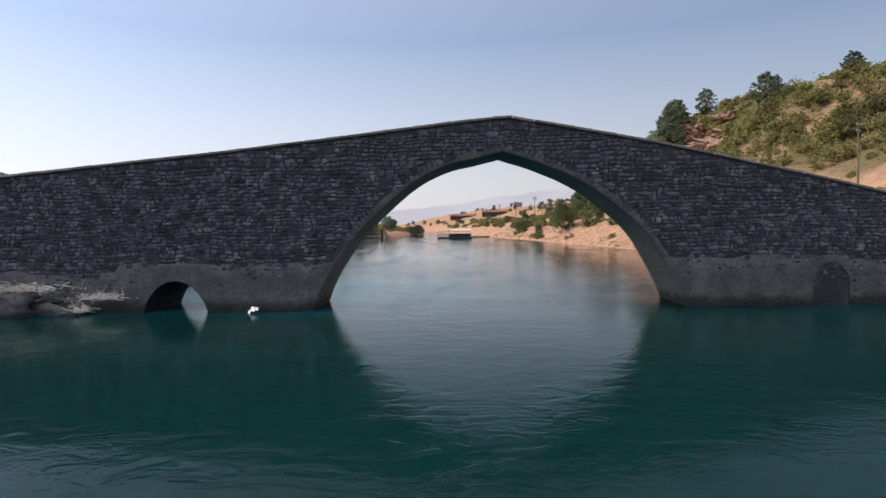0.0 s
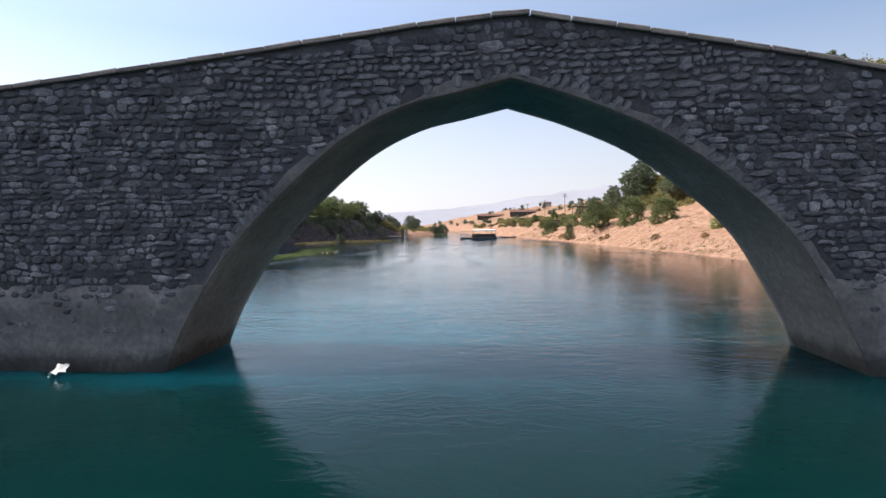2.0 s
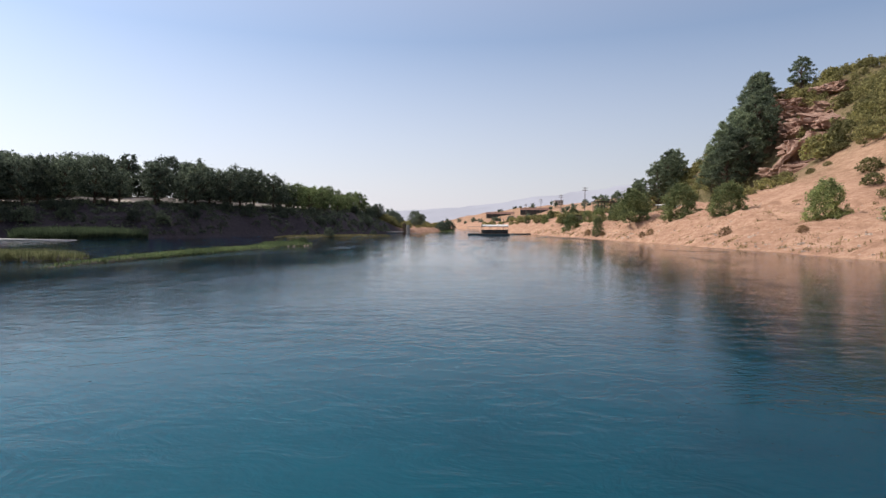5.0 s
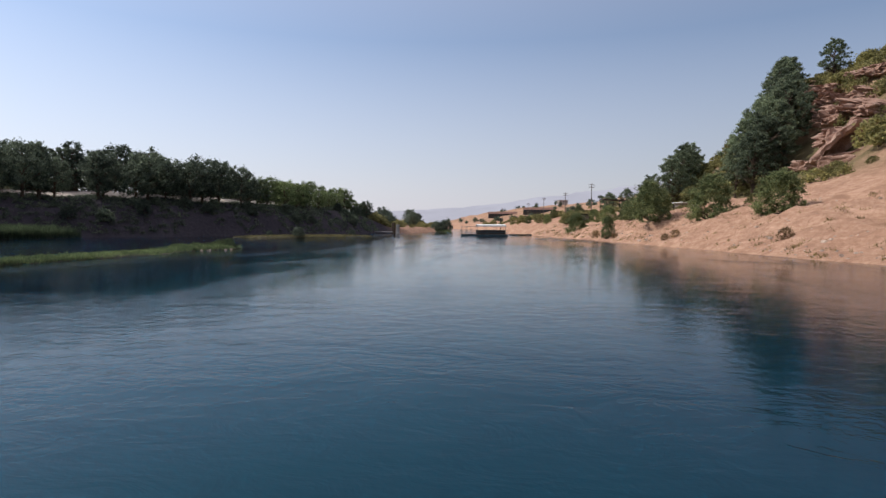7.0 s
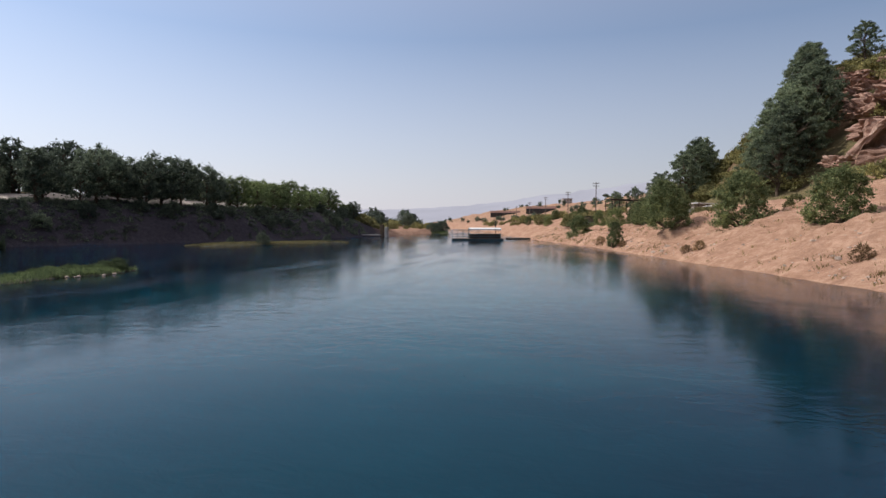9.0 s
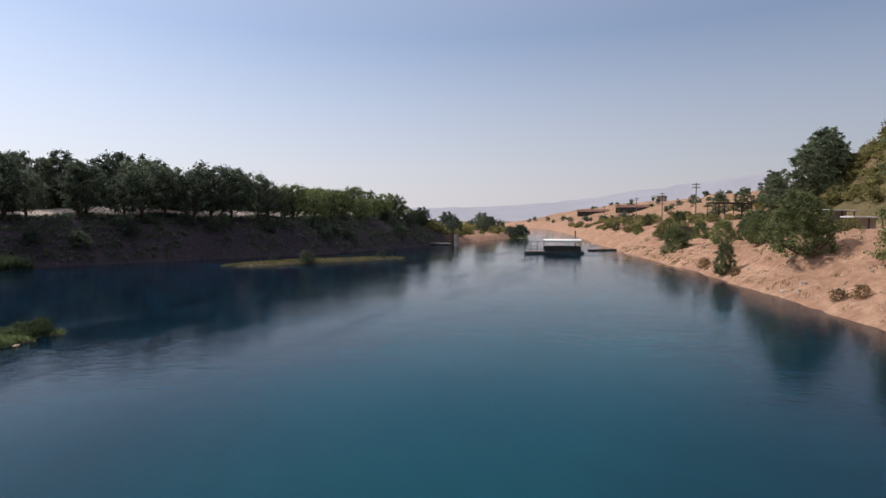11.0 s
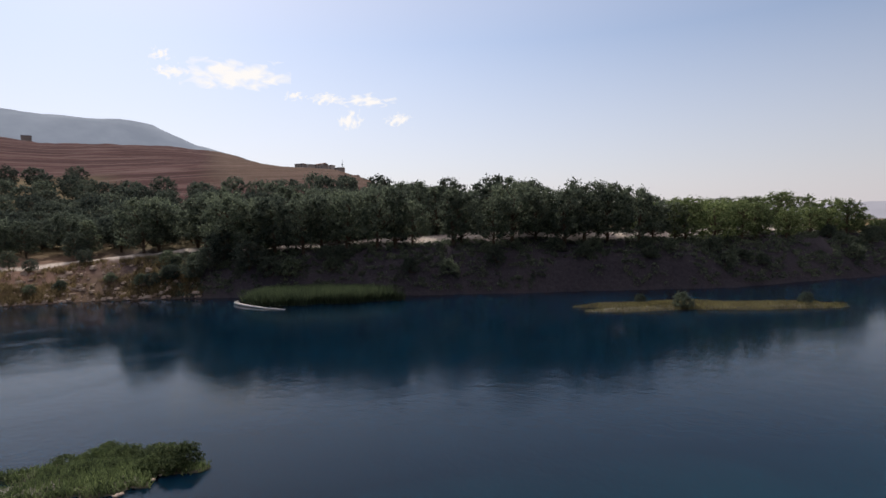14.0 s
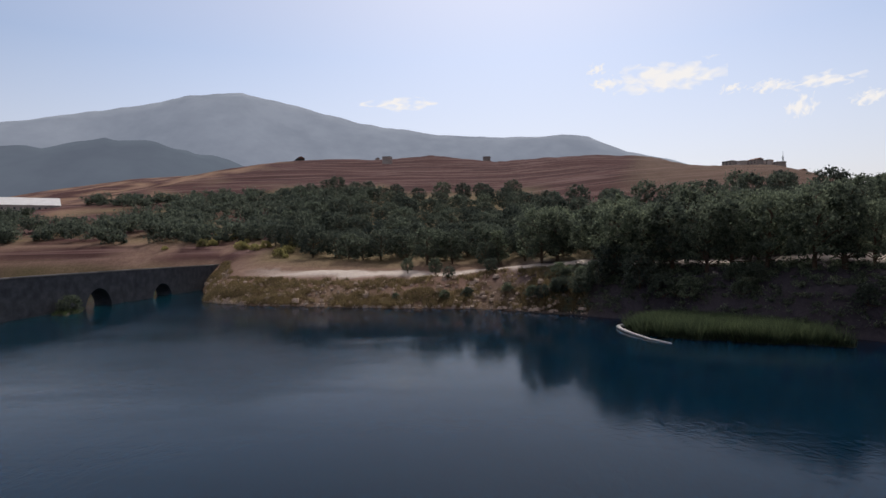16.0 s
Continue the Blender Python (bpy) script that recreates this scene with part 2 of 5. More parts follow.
M_LEAF = leaf_material("grove_leaves", (0.062, 0.084, 0.075), (0.152, 0.188, 0.148), sheer=0.5)
M_OLIVE = leaf_material("orchard_leaves", (0.046, 0.064, 0.062), (0.118, 0.145, 0.124), sheer=0.45)
M_WILLOW = leaf_material("willow_leaves", (0.075, 0.11, 0.055), (0.2, 0.25, 0.13), sheer=0.5)
M_PINE = leaf_material("pine_needles", (0.088, 0.12, 0.09), (0.22, 0.268, 0.185))
M_BUSH = leaf_material("bush_leaves", (0.1, 0.138, 0.07), (0.275, 0.315, 0.155))
M_SCRUB = leaf_material("scrub_leaves", (0.118, 0.125, 0.06), (0.31, 0.295, 0.145))
M_DRY = leaf_material("dry_twigs", (0.12, 0.08, 0.05), (0.32, 0.23, 0.14))
M_REED = leaf_material("reed_blades", (0.06, 0.07, 0.04), (0.15, 0.165, 0.095))
M_SHORE = leaf_material("shore_grass_blades", (0.085, 0.072, 0.048), (0.19, 0.155, 0.098))
M_TUFT = leaf_material("grass_tufts", (0.1, 0.08, 0.035), (0.3, 0.24, 0.11))

# water
M_WATER, nt, b = material("river_water", 0.05, 0.0, (0.004, 0.03, 0.04))
b.inputs["IOR"].default_value = 1.33
b.subsurface_method = "BURLEY"             # light spreads sideways through the milky water
b.inputs["Subsurface Weight"].default_value = 1.0
b.inputs["Subsurface Radius"].default_value = (0.4, 1.0, 1.0)
b.inputs["Subsurface Scale"].default_value = 3.0
b.inputs["Specular IOR Level"].default_value = 0.15
teal_noise = noise_tex(nt, 0.014, 2.0, 0.45)
# dark above the bridge and in the lower reach, turquoise below the bridge
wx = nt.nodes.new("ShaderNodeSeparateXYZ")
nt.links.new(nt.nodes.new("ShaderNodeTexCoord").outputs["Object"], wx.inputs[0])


def wander(src, by, seed_scale):
    """The colour zones' bounds wind: shift a coordinate by a slow noise."""
    n = nd(nt, "ShaderNodeMath")
    n.operation = "MULTIPLY_ADD"
    n.inputs[1].default_value = by
    nt.links.new(noise_tex(nt, seed_scale, 4.0, 0.6, dist=0.8), n.inputs[0])
    o = nd(nt, "ShaderNodeMath")
    o.operation = "ADD"
    o.inputs[1].default_value = -by / 2
    nt.links.new(src, n.inputs[2])
    nt.links.new(n.outputs[0], o.inputs[0])
    return o.outputs[0]


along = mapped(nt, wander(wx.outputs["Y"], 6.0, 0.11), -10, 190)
# turquoise begins under the deck, its colour lightened to offset the cast shadow
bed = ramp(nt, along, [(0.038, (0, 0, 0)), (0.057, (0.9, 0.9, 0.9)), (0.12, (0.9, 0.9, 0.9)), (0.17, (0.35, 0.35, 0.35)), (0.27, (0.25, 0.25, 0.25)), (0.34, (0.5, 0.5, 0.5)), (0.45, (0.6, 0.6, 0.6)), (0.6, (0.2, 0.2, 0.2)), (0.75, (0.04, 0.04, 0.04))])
drift = nd(nt, "ShaderNodeMath")             # the turquoise lies slantwise, nearer the sandy bank further down
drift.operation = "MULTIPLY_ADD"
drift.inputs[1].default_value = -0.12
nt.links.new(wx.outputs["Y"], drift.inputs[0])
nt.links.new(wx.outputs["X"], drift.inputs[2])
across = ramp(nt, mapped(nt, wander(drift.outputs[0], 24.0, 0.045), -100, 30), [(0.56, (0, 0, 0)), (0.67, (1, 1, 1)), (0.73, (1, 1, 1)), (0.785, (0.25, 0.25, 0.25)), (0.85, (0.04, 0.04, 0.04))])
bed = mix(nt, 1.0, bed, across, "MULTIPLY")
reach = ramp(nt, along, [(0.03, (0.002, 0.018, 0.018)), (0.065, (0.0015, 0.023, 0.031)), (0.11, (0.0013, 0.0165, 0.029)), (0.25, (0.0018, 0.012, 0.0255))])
teal_body = ramp(nt, teal_noise, [(0.35, (0.002, 0.052, 0.078)), (0.62, (0.004, 0.088, 0.114))])
nt.links.new(mix(nt, bed, reach, teal_body), b.inputs["Base Color"])
ruffle = noise_tex(nt, 0.085, 5.0, 0.6, stretch=(1.5, 0.28, 1), dist=1.6)
nt.links.new(ramp(nt, ruffle, [(0.42, (0.04, 0.04, 0.04)), (0.52, (0.08, 0.08, 0.08)), (0.62, (0.15, 0.15, 0.15))]), b.inputs["Roughness"])
n1 = noise_tex(nt, 1.1, 4.0, 0.6, stretch=(0.95, 1.3, 1), dist=1.0)
n2 = noise_tex(nt, 0.16, 3.0, 0.5, stretch=(1.0, 1.8, 1), dist=1.2)
patch = ramp(nt, noise_tex(nt, 0.035, 3.0, 0.55, stretch=(0.8, 1.6, 1), dist=1.0), [(0.38, (0.25, 0.25, 0.25)), (0.62, (1, 1, 1))])
b1 = nd(nt, "ShaderNodeBump", Distance=0.05)


def mapped_to(src, top):
    g = nd(nt, "ShaderNodeMath")
    g.operation = "MULTIPLY"
    g.inputs[1].default_value = top
    nt.links.new(src, g.inputs[0])
    return g.outputs[0]


sm = nd(nt, "ShaderNodeMath")
sm.operation = "MULTIPLY"
sm.inputs[1].default_value = 0.82
rough_reach = ramp(nt, along, [(0.03, (0.5, 0.5, 0.5)), (0.07, (1, 1, 1)), (0.15, (0.75, 0.75, 0.75)), (0.28, (0.42, 0.42, 0.42)), (0.42, (0.36, 0.36, 0.36)), (0.5, (0.4, 0.4, 0.4))])
nt.links.new(mix(nt, 1.0, patch, rough_reach, "MULTIPLY"), sm.inputs[0])
nt.links.new(sm.outputs[0], b1.inputs["Strength"])
nt.links.new(n1, b1.inputs["Height"])
b2 = nd(nt, "ShaderNodeBump", Strength=0.3, Distance=0.09)
nt.links.new(mapped_to(rough_reach, 0.34), b2.inputs["Strength"])
nt.links.new(n2, b2.inputs["Height"])
b3 = nd(nt, "ShaderNodeBump", Strength=0.4, Distance=0.015)
nt.links.new(mapped_to(rough_reach, 0.5), b3.inputs["Strength"])
nt.links.new(noise_tex(nt, 5.0, 3.0, 0.6, stretch=(0.7, 1.4, 1)), b3.inputs["Height"])
nt.links.new(b2.outputs[0], b3.inputs["Normal"])
nt.links.new(b3.outputs[0], b1.inputs["Normal"])
nt.links.new(b1.outputs[0], b.inputs["Normal"])

# ground: soil, sand, grass, field and track are laid down by attributes of the sheet
M_GROUND, nt, b = material("river_bank_ground", 1.0)
b.inputs["Specular IOR Level"].default_value = 0.05
f1 = noise_tex(nt, 0.12, 5.0, 0.6)
f2 = noise_tex(nt, 1.6, 6.0, 0.7)
f3 = noise_tex(nt, 0.9, 3.0, 0.6, stretch=(0.25, 0.25, 2.5))
sand = mix(nt, 0.5, ramp(nt, f1, [(0.35, (0.31, 0.175, 0.11)), (0.65, (0.5, 0.31, 0.205))]), ramp(nt, f2, [(0.35, (0.25, 0.135, 0.085)), (0.65, (0.56, 0.37, 0.26))]))
sand = mix(nt, ramp(nt, f3, [(0.45, (0, 0, 0)), (0.62, (0.45, 0.45, 0.45))]), sand, (0.3, 0.17, 0.11))
dirt = ramp(nt, noise_tex(nt, 0.45, 6.0, 0.7, dist=0.8), [(0.47, (0, 0, 0)), (0.66, (0.7, 0.7, 0.7))])
sand = mix(nt, dirt, sand, (0.235, 0.13, 0.085))
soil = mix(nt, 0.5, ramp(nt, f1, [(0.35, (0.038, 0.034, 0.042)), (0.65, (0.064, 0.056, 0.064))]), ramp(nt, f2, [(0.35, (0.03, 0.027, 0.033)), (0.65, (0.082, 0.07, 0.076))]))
grass = mix(nt, 0.5, ramp(nt, f1, [(0.35, (0.1, 0.09, 0.042)), (0.65, (0.17, 0.13, 0.07))]), ramp(nt, f2, [(0.35, (0.07, 0.07, 0.03)), (0.65, (0.22, 0.16, 0.09))]))
fieldc = ramp(nt, noise_tex(nt, 0.35, 3.0, 0.5, stretch=(0.02, 0.02, 1.0)), [(0.4, (0.055, 0.026, 0.024)), (0.5, (0.08, 0.04, 0.037)), (0.56, (0.14, 0.085, 0.078)), (0.62, (0.055, 0.027, 0.025))])
track = ramp(nt, f2, [(0.3, (0.45, 0.38, 0.33)), (0.7, (0.62, 0.55, 0.48))])


def attr(name):
    a = nt.nodes.new("ShaderNodeAttribute")
    a.attribute_name = name
    return a.outputs["Fac"]


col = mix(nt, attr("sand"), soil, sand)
col = mix(nt, attr("grass"), col, grass)
col = mix(nt, attr("field"), col, fieldc)
col = mix(nt, attr("track"), col, track)
nt.links.new(col, b.inputs["Base Color"])
bump(nt, b, f2, 0.8, 0.45)

# ---------------------------------------------------------------- ground and water
R_SHORE = ((-400, 40), (-60, 31), (0, 30), (35, 27), (60, 25), (80, 23.2), (95, 21), (110, 19), (133, 16.5), (150, 14), (165, 12),
           (190, 9), (230, 4), (300, -3), (400, -14), (600, -45), (900, -160))
L_SHORE = ((-400, -190), (-60, -172), (0, -162), (12, -142), (22, -123), (29, -118), (55, -111), (81, -107), (95, -99), (105, -91),
           (115, -83), (125, -76), (148, -61), (165, -50), (192, -44), (215, -41), (240, -35), (300, -29), (400, -36), (600, -72), (900, -200))


def shore(table, y):
    t = np.array(table, float)
    return np.interp(y, t[:, 0], t[:, 1]) + 1.3 * fbm(np.asarray(y) / 9.0, np.asarray(y) * 0 + 3, 3, 5) + 0.5 * fbm(np.asarray(y) / 2.6, np.asarray(y) * 0 + 7, 2, 6)


def right_bank(x, y, d):
    near = np.where(d < 0, np.maximum(d * 0.45, -4), 0)
    step = (0.3 + 0.32 * smoothstep(70, 88, y)) * np.clip(d, 0, None)
    top = 7.2 + 1.2 * smoothstep(60, 100, y) - 4.0 * smoothstep(115, 150, y) + 2.5 * smoothstep(150, 190, y)
    top = np.where(y < 40, 5.2 + 2.0 * smoothstep(5, 40, y), top)
    low = top * (1 - np.exp(-step / np.maximum(top, 1) * 1.25))
    foot = 14 + 18 * smoothstep(105, 145, y)
    hill = 55 * smoothstep(0, 1, (d - foot) / 78) * (0.2 + 0.8 * (1 - smoothstep(168, 292, y))) * (0.55 + 0.45 * smoothstep(-60, 70, y)) * (0.56 + 0.44 * smoothstep(108, 155, y))
    hill = 53 * np.tanh(hill / 53) + 6 * np.exp(-((x - 87) / 21) ** 2 - ((y - 201) / 21) ** 2) + 8.5 * np.exp(-((x - 77) / np.where(x < 77, 13, 22)) ** 2 - ((y - 117) / 26) ** 2)
    far = 1.0 * smoothstep(20, 200, d) * 10 * smoothstep(200, 420, y)
    return near + np.where(d > 0, low + hill + far, 0)


def left_bank(x, y, d):
    steep = smoothstep(68, 110, y)
    rise = (0.36 + 0.72 * steep)
    top = 6.2 + 1.3 * steep + 0.7 * smoothstep(112, 140, y) - 6.3 * smoothstep(212, 236, y)
    low = top * np.tanh(np.clip(d, 0, None) * rise / top * 1.2)
    slope = np.clip(np.maximum(d - 24, np.where(y < 100, -x - 135, 0)), 0, None)
    run = 1 - 0.9 * smoothstep(0, 1, (y - 100 - 0.42 * slope) / (75 + 0.2 * slope))
    run = run * (1 - 0.0011 * np.clip(y, 0, 500) * smoothstep(100, 400, slope)) * (1 - 0.5 * smoothstep(260, 700, -y))
    hill = 95 * (slope / 480) ** 1.25
    hill = np.minimum(hill, 97) * run * (1 - 0.14 * smoothstep(150, 280, -y)) + 1.1 * smoothstep(108, 140, y) * smoothstep(13, 20, d)
    return np.where(d > 0, low + hill, np.maximum(d * 0.5, -4))


def ground_z(x, y):
    x, y = np.asarray(x, float), np.asarray(y, float)
    dr, dl = x - shore(R_SHORE, y), shore(L_SHORE, y) - x
    z = np.where(dr > dl, right_bank(x, y, dr), left_bank(x, y, dl))
    d = np.maximum(dr, dl)
    land = smoothstep(0.3, 5, d)
    z = z + land * (0.9 * fbm(x / 7.0, y / 7.0, 4, 1) + 0.22 * fbm(x / 1.6, y / 1.6, 3, 2))
    gully = smoothstep(0.8, 4, dr) * (1 - smoothstep(12, 20, dr))
    z = z - gully * 2.1 * np.abs(fbm(y / 3.2 + 0.12 * dr, dr / 14.0, 3, 12)) + gully * 0.45 * fbm(x / 1.1, y / 1.1, 2, 13)
    hilly = smoothstep(22, 60, dr)
    z = z + hilly * 5.0 * fbm(x / 26.0, y / 26.0, 4, 3)
    z = z + smoothstep(120, 400, d) * 7 * fbm(x / 120.0, y / 120.0, 3, 8)
    return z


def axis(*runs):
    out = []
    for a, b_, s in runs:
        out += list(np.arange(a, b_, s))
    return np.array(out + [runs[-1][1]])


gx = axis((-4500, -700, 220), (-700, -230, 18), (-230, -150, 4), (-150, -30, 2.2), (-30, 6, 5), (6, 62, 0.9), (62, 150, 2.2), (150, 600, 22), (600, 4500, 260))
gy = axis((-4500, -400, 260), (-400, -30, 16), (-30, 30, 2.6), (30, 175, 1.15), (175, 320, 2.6), (320, 800, 13), (800, 4500, 260))
GX, GY = np.meshgrid(gx, gy, indexing="ij")
GZ = ground_z(GX, GY)
nx, ny = GX.shape
me = bpy.data.meshes.new("ground")
co = np.stack([GX, GY, GZ], -1).reshape(-1, 3)
ii = np.arange(nx * ny).reshape(nx, ny)
quads = np.stack([ii[:-1, :-1], ii[1:, :-1], ii[1:, 1:], ii[:-1, 1:]], -1).reshape(-1, 4)
me.vertices.add(len(co))
me.vertices.foreach_set("co", co.astype(np.float32).ravel())
me.loops.add(quads.size)
me.loops.foreach_set("vertex_index", quads.astype(np.int32).ravel())
me.polygons.add(len(quads))
me.polygons.foreach_set("loop_start", np.arange(0, quads.size, 4, dtype=np.int32))
me.update(calc_edges=True)
me.materials.append(M_GROUND)
me.shade_smooth()
DR, DL = GX - shore(R_SHORE, GY), shore(L_SHORE, GY) - GX
right = DR > DL
patchy = fbm(GX / 14.0, GY / 14.0, 4, 21)
# far ridge to the north: ground paled in its colour for distance haze
hazyhill = np.where(right, 0.0, smoothstep(88, 104, GY - 0.2 * DL) * smoothstep(130, 190, DL))
masks = {
    "sand": np.where(right, 1.0, np.maximum(np.maximum(0.85 * smoothstep(222, 245, GY), 0.45 * (1 - smoothstep(75, 95, GY))), np.maximum(0.7 * smoothstep(120, 170, -GY), 0.3 * hazyhill))),
    "grass": np.clip(np.where(right, smoothstep(20, 40, DR) * (0.25 + 0.75 * smoothstep(-0.35, 0.1, patchy)) * (1 - 0.75 * smoothstep(190, 280, GY)), smoothstep(14, 40, DL) * 0.8 * (1 - 0.6 * hazyhill) * (1 - 0.75 * smoothstep(120, 170, -GY)) + (1 - smoothstep(0.5, 9, DL)) * (0.35 + 0.6 * smoothstep(-0.2, 0.25, patchy)) * (1 - smoothstep(85, 100, GY))), 0, 1),
    "field": np.where(right, 0, np.clip(np.maximum(smoothstep(205, 250, DL), smoothstep(19, 22, GZ) * smoothstep(80, 110, GY)) * (1 - smoothstep(800, 1000, DL)) * smoothstep(-190, -110, GY) * (1 - 0.6 * hazyhill) + smoothstep(4, 12, DL) * (1 - smoothstep(5, 25, GY)) * smoothstep(-0.25, 0.1, patchy), 0, 1)),
    "track": np.where(right, 0.0, smoothstep(14.0, 15.0, DL - 2 * patchy) * (1 - smoothstep(19, 20, DL - 2 * patchy)) * smoothstep(20, 45, GY) * (1 - smoothstep(215, 240, GY))),
}
for key, val in masks.items():
    a = me.attributes.new(key, "FLOAT", "POINT")
    a.data.foreach_set("value", np.asarray(val, np.float32).ravel())
ground = tagged(new("ground", me), "sandy and grassy river banks rising to dry hills", "ground", kind="structure")


def on_ground(x, y):
    return float(ground_z(np.array([x]), np.array([y]))[0])


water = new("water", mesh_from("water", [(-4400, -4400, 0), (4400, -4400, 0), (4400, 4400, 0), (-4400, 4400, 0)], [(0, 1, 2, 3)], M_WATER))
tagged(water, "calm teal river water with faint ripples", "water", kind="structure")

# ---------------------------------------------------------------- the bridge
W = 3.89                                   # width of the bridge, from y = 0 to y = W
ARCH_KNOTS = ((-9.75, -1.6), (-9.4, 0.0), (-8.7, 1.55), (-7.55, 3.25), (-6.25, 4.6), (-4.45, 6.12), (-2.8, 6.95), (-1.3, 7.3), (0.0, 7.6), (1.95, 6.95), (4.15, 5.88),
        (6.5, 3.98), (7.7, 2.25), (8.75, 0.0), (9.15, -1.6))


def curve_through(p, n=6):
    """A smooth curve through the knots of one half of the arch."""
    q = [np.array(a, float) for a in p]
    q = [2 * q[0] - q[1]] + q + [2 * q[-1] - q[-2]]
    out = []
    for i in range(1, len(q) - 2):
        for k in range(n):
            u = k / n
            out.append(0.5 * (2 * q[i] + (q[i + 1] - q[i - 1]) * u + (2 * q[i - 1] - 5 * q[i] + 4 * q[i + 1] - q[i + 2]) * u**2
                              + (3 * q[i] - q[i - 1] - 3 * q[i + 1] + q[i + 2]) * u**3))
    return [tuple(map(float, a)) for a in out + [q[-2]]]


crown = [a for a, _ in ARCH_KNOTS].index(0.0)
ARCH = curve_through(ARCH_KNOTS[:crown + 1]) + curve_through(ARCH_KNOTS[crown:])[1:]
TOP = ((-230, 5.0), (-163, 6.3), (-128, 6.75), (-98, 7.0), (-60, 6.6), (-30, 6.45), (-24.8, 6.85), (-13.4, 7.85), (-7.9, 8.42), (-2.4, 9.02), (0.3, 9.25),
       (3.0, 8.75), (7.0, 7.97), (11.0, 7.07), (14.6, 6.2), (18.0, 5.35), (24, 4.4), (34, 4.2), (48, 4.6))
SMALL = ((-16.15, 1.75, 1.55), (-116.5, 3.8, 3.6), (-137.5, 3.8, 3.0))       # centre, half width, crown of the small arches


def top_z(x):
    t = np.array(TOP)
    return np.interp(x, t[:, 0], t[:, 1])


def arch_z(x):
    """The underside of the arches, or the foot of the wall under water."""
    t = np.array(ARCH)
    z = np.interp(x, t[:, 0], t[:, 1], left=-1.6, right=-1.6)
    for cx, half, crown in SMALL:
        u = (np.asarray(x) - cx) / half
        z = np.where(np.abs(u) < 1, -0.9 + (crown + 0.9) * np.sqrt(np.clip(1 - u * u, 0, 1)), z)
    return z


bridge = new("bridge")
tagged(bridge, "old dark rubble stone bridge with a pointed main arch", "bridge")
bx = sorted(set(np.round(np.concatenate([np.linspace(-230, -30, 101), np.linspace(-30, 48, 157), [a for a, _ in ARCH],
            *[np.linspace(c - h, c + h, 25) for c, h, _ in SMALL]]), 3).tolist()))
verts, faces, vault_faces = [], [], []
for x in bx:
    zb, zt = float(arch_z(x)), float(top_z(x)) - 0.09
    verts += [(x, 0, zb), (x, 0, zt), (x, W, zt), (x, W, zb)]
for i in range(len(bx) - 1):
    a, c = 4 * i, 4 * i + 4
    faces += [(a, c, c + 1, a + 1), (a + 1, c + 1, c + 2, a + 2), (a + 2, c + 2, c + 3, a + 3), (a + 3, c + 3, c, a)]
faces += [(0, 1, 2, 3), tuple(4 * (len(bx) - 1) + k for k in (3, 2, 1, 0))]
wall = link_part("wall", mesh_from("wall", verts, faces, M_MORTAR), bridge)
# smooth lining of the main vault, flush with the two faces
va, vf = [], []
ax = [a for a, _ in ARCH]
nl = 11
for x, z in ARCH:
    for k in range(nl):
        y = 0.006 + (W - 0.012) * k / (nl - 1)
        j = 0.05 * float(fbm(x * 0.8, y * 0.8, 3, 31)) if 0 < k < nl - 1 else 0.0
        va.append((x, y, z - 0.012 + j * 0.5 - 0.012 * (0 < k < nl - 1)))
for i in range(len(ax) - 1):
    for k in range(nl - 1):
        a = i * nl + k
        vf.append((a, a + nl, a + nl + 1, a + 1))
vault = link_part("vault", mesh_from("vault", va, vf, M_VAULT, True), bridge, "smooth plastered vault lining")
sol = vault.modifiers.new("thick", "SOLIDIFY")
sol.thickness, sol.offset = 0.06, 1


def arch_gap(x, z):
    """Distance of points of the face from the main arch's edge; less than nought inside the opening."""
    t = np.array(ARCH)
    s = np.linspace(0, len(t) - 1, 240)
    px, pz = np.interp(s, range(len(t)), t[:, 0]), np.interp(s, range(len(t)), t[:, 1])
    d = np.sqrt((x - px) ** 2 + (z - pz) ** 2).min()
    inside = t[0, 0] < x < t[-1, 0] and z < np.interp(x, t[:, 0], t[:, 1])
    return -d if inside else d


def small_gap(x, z):
    g = 9.0
    for cx, half, crown in SMALL[:1]:
        g = min(g, (math.hypot((x - cx) / half, (z + 0.9) / (crown + 0.9)) - 1) * half)
    return g


# the lower courses are rendered over: a band that stands a little proud, with a rough upper edge
def band_top(x):
    return 2.35 + 0.5 * float(fbm(x / 2.5, 0.3, 3, 41)) - (0.35 if x < -19 else 0.0)


def plaster_strip(name, xa, xb, lo, hi, y0, thick, step=0.3):
    v, f = [], []
    xs = np.linspace(xa, xb, int((xb - xa) / step) + 2)
    for x in xs:
        a, c = lo(x), hi(x)
        for k in range(7):
            z = a + (c - a) * k / 6
            out = thick * (1 - 0.75 * (k / 6) ** 2) + 0.03 * float(fbm(x * 1.3, z * 1.3, 3, 44))
            v.append((x, y0 - out, z))
        v.append((x, y0 + 0.02, c))
    for i in range(len(xs) - 1):
        for k in range(7):
            a = i * 8 + k
            f.append((a, a + 8, a + 9, a + 1))
    return link_part(name, mesh_from(name, v, f, M_PLASTER, True), bridge, "rough pale render on the lower courses")


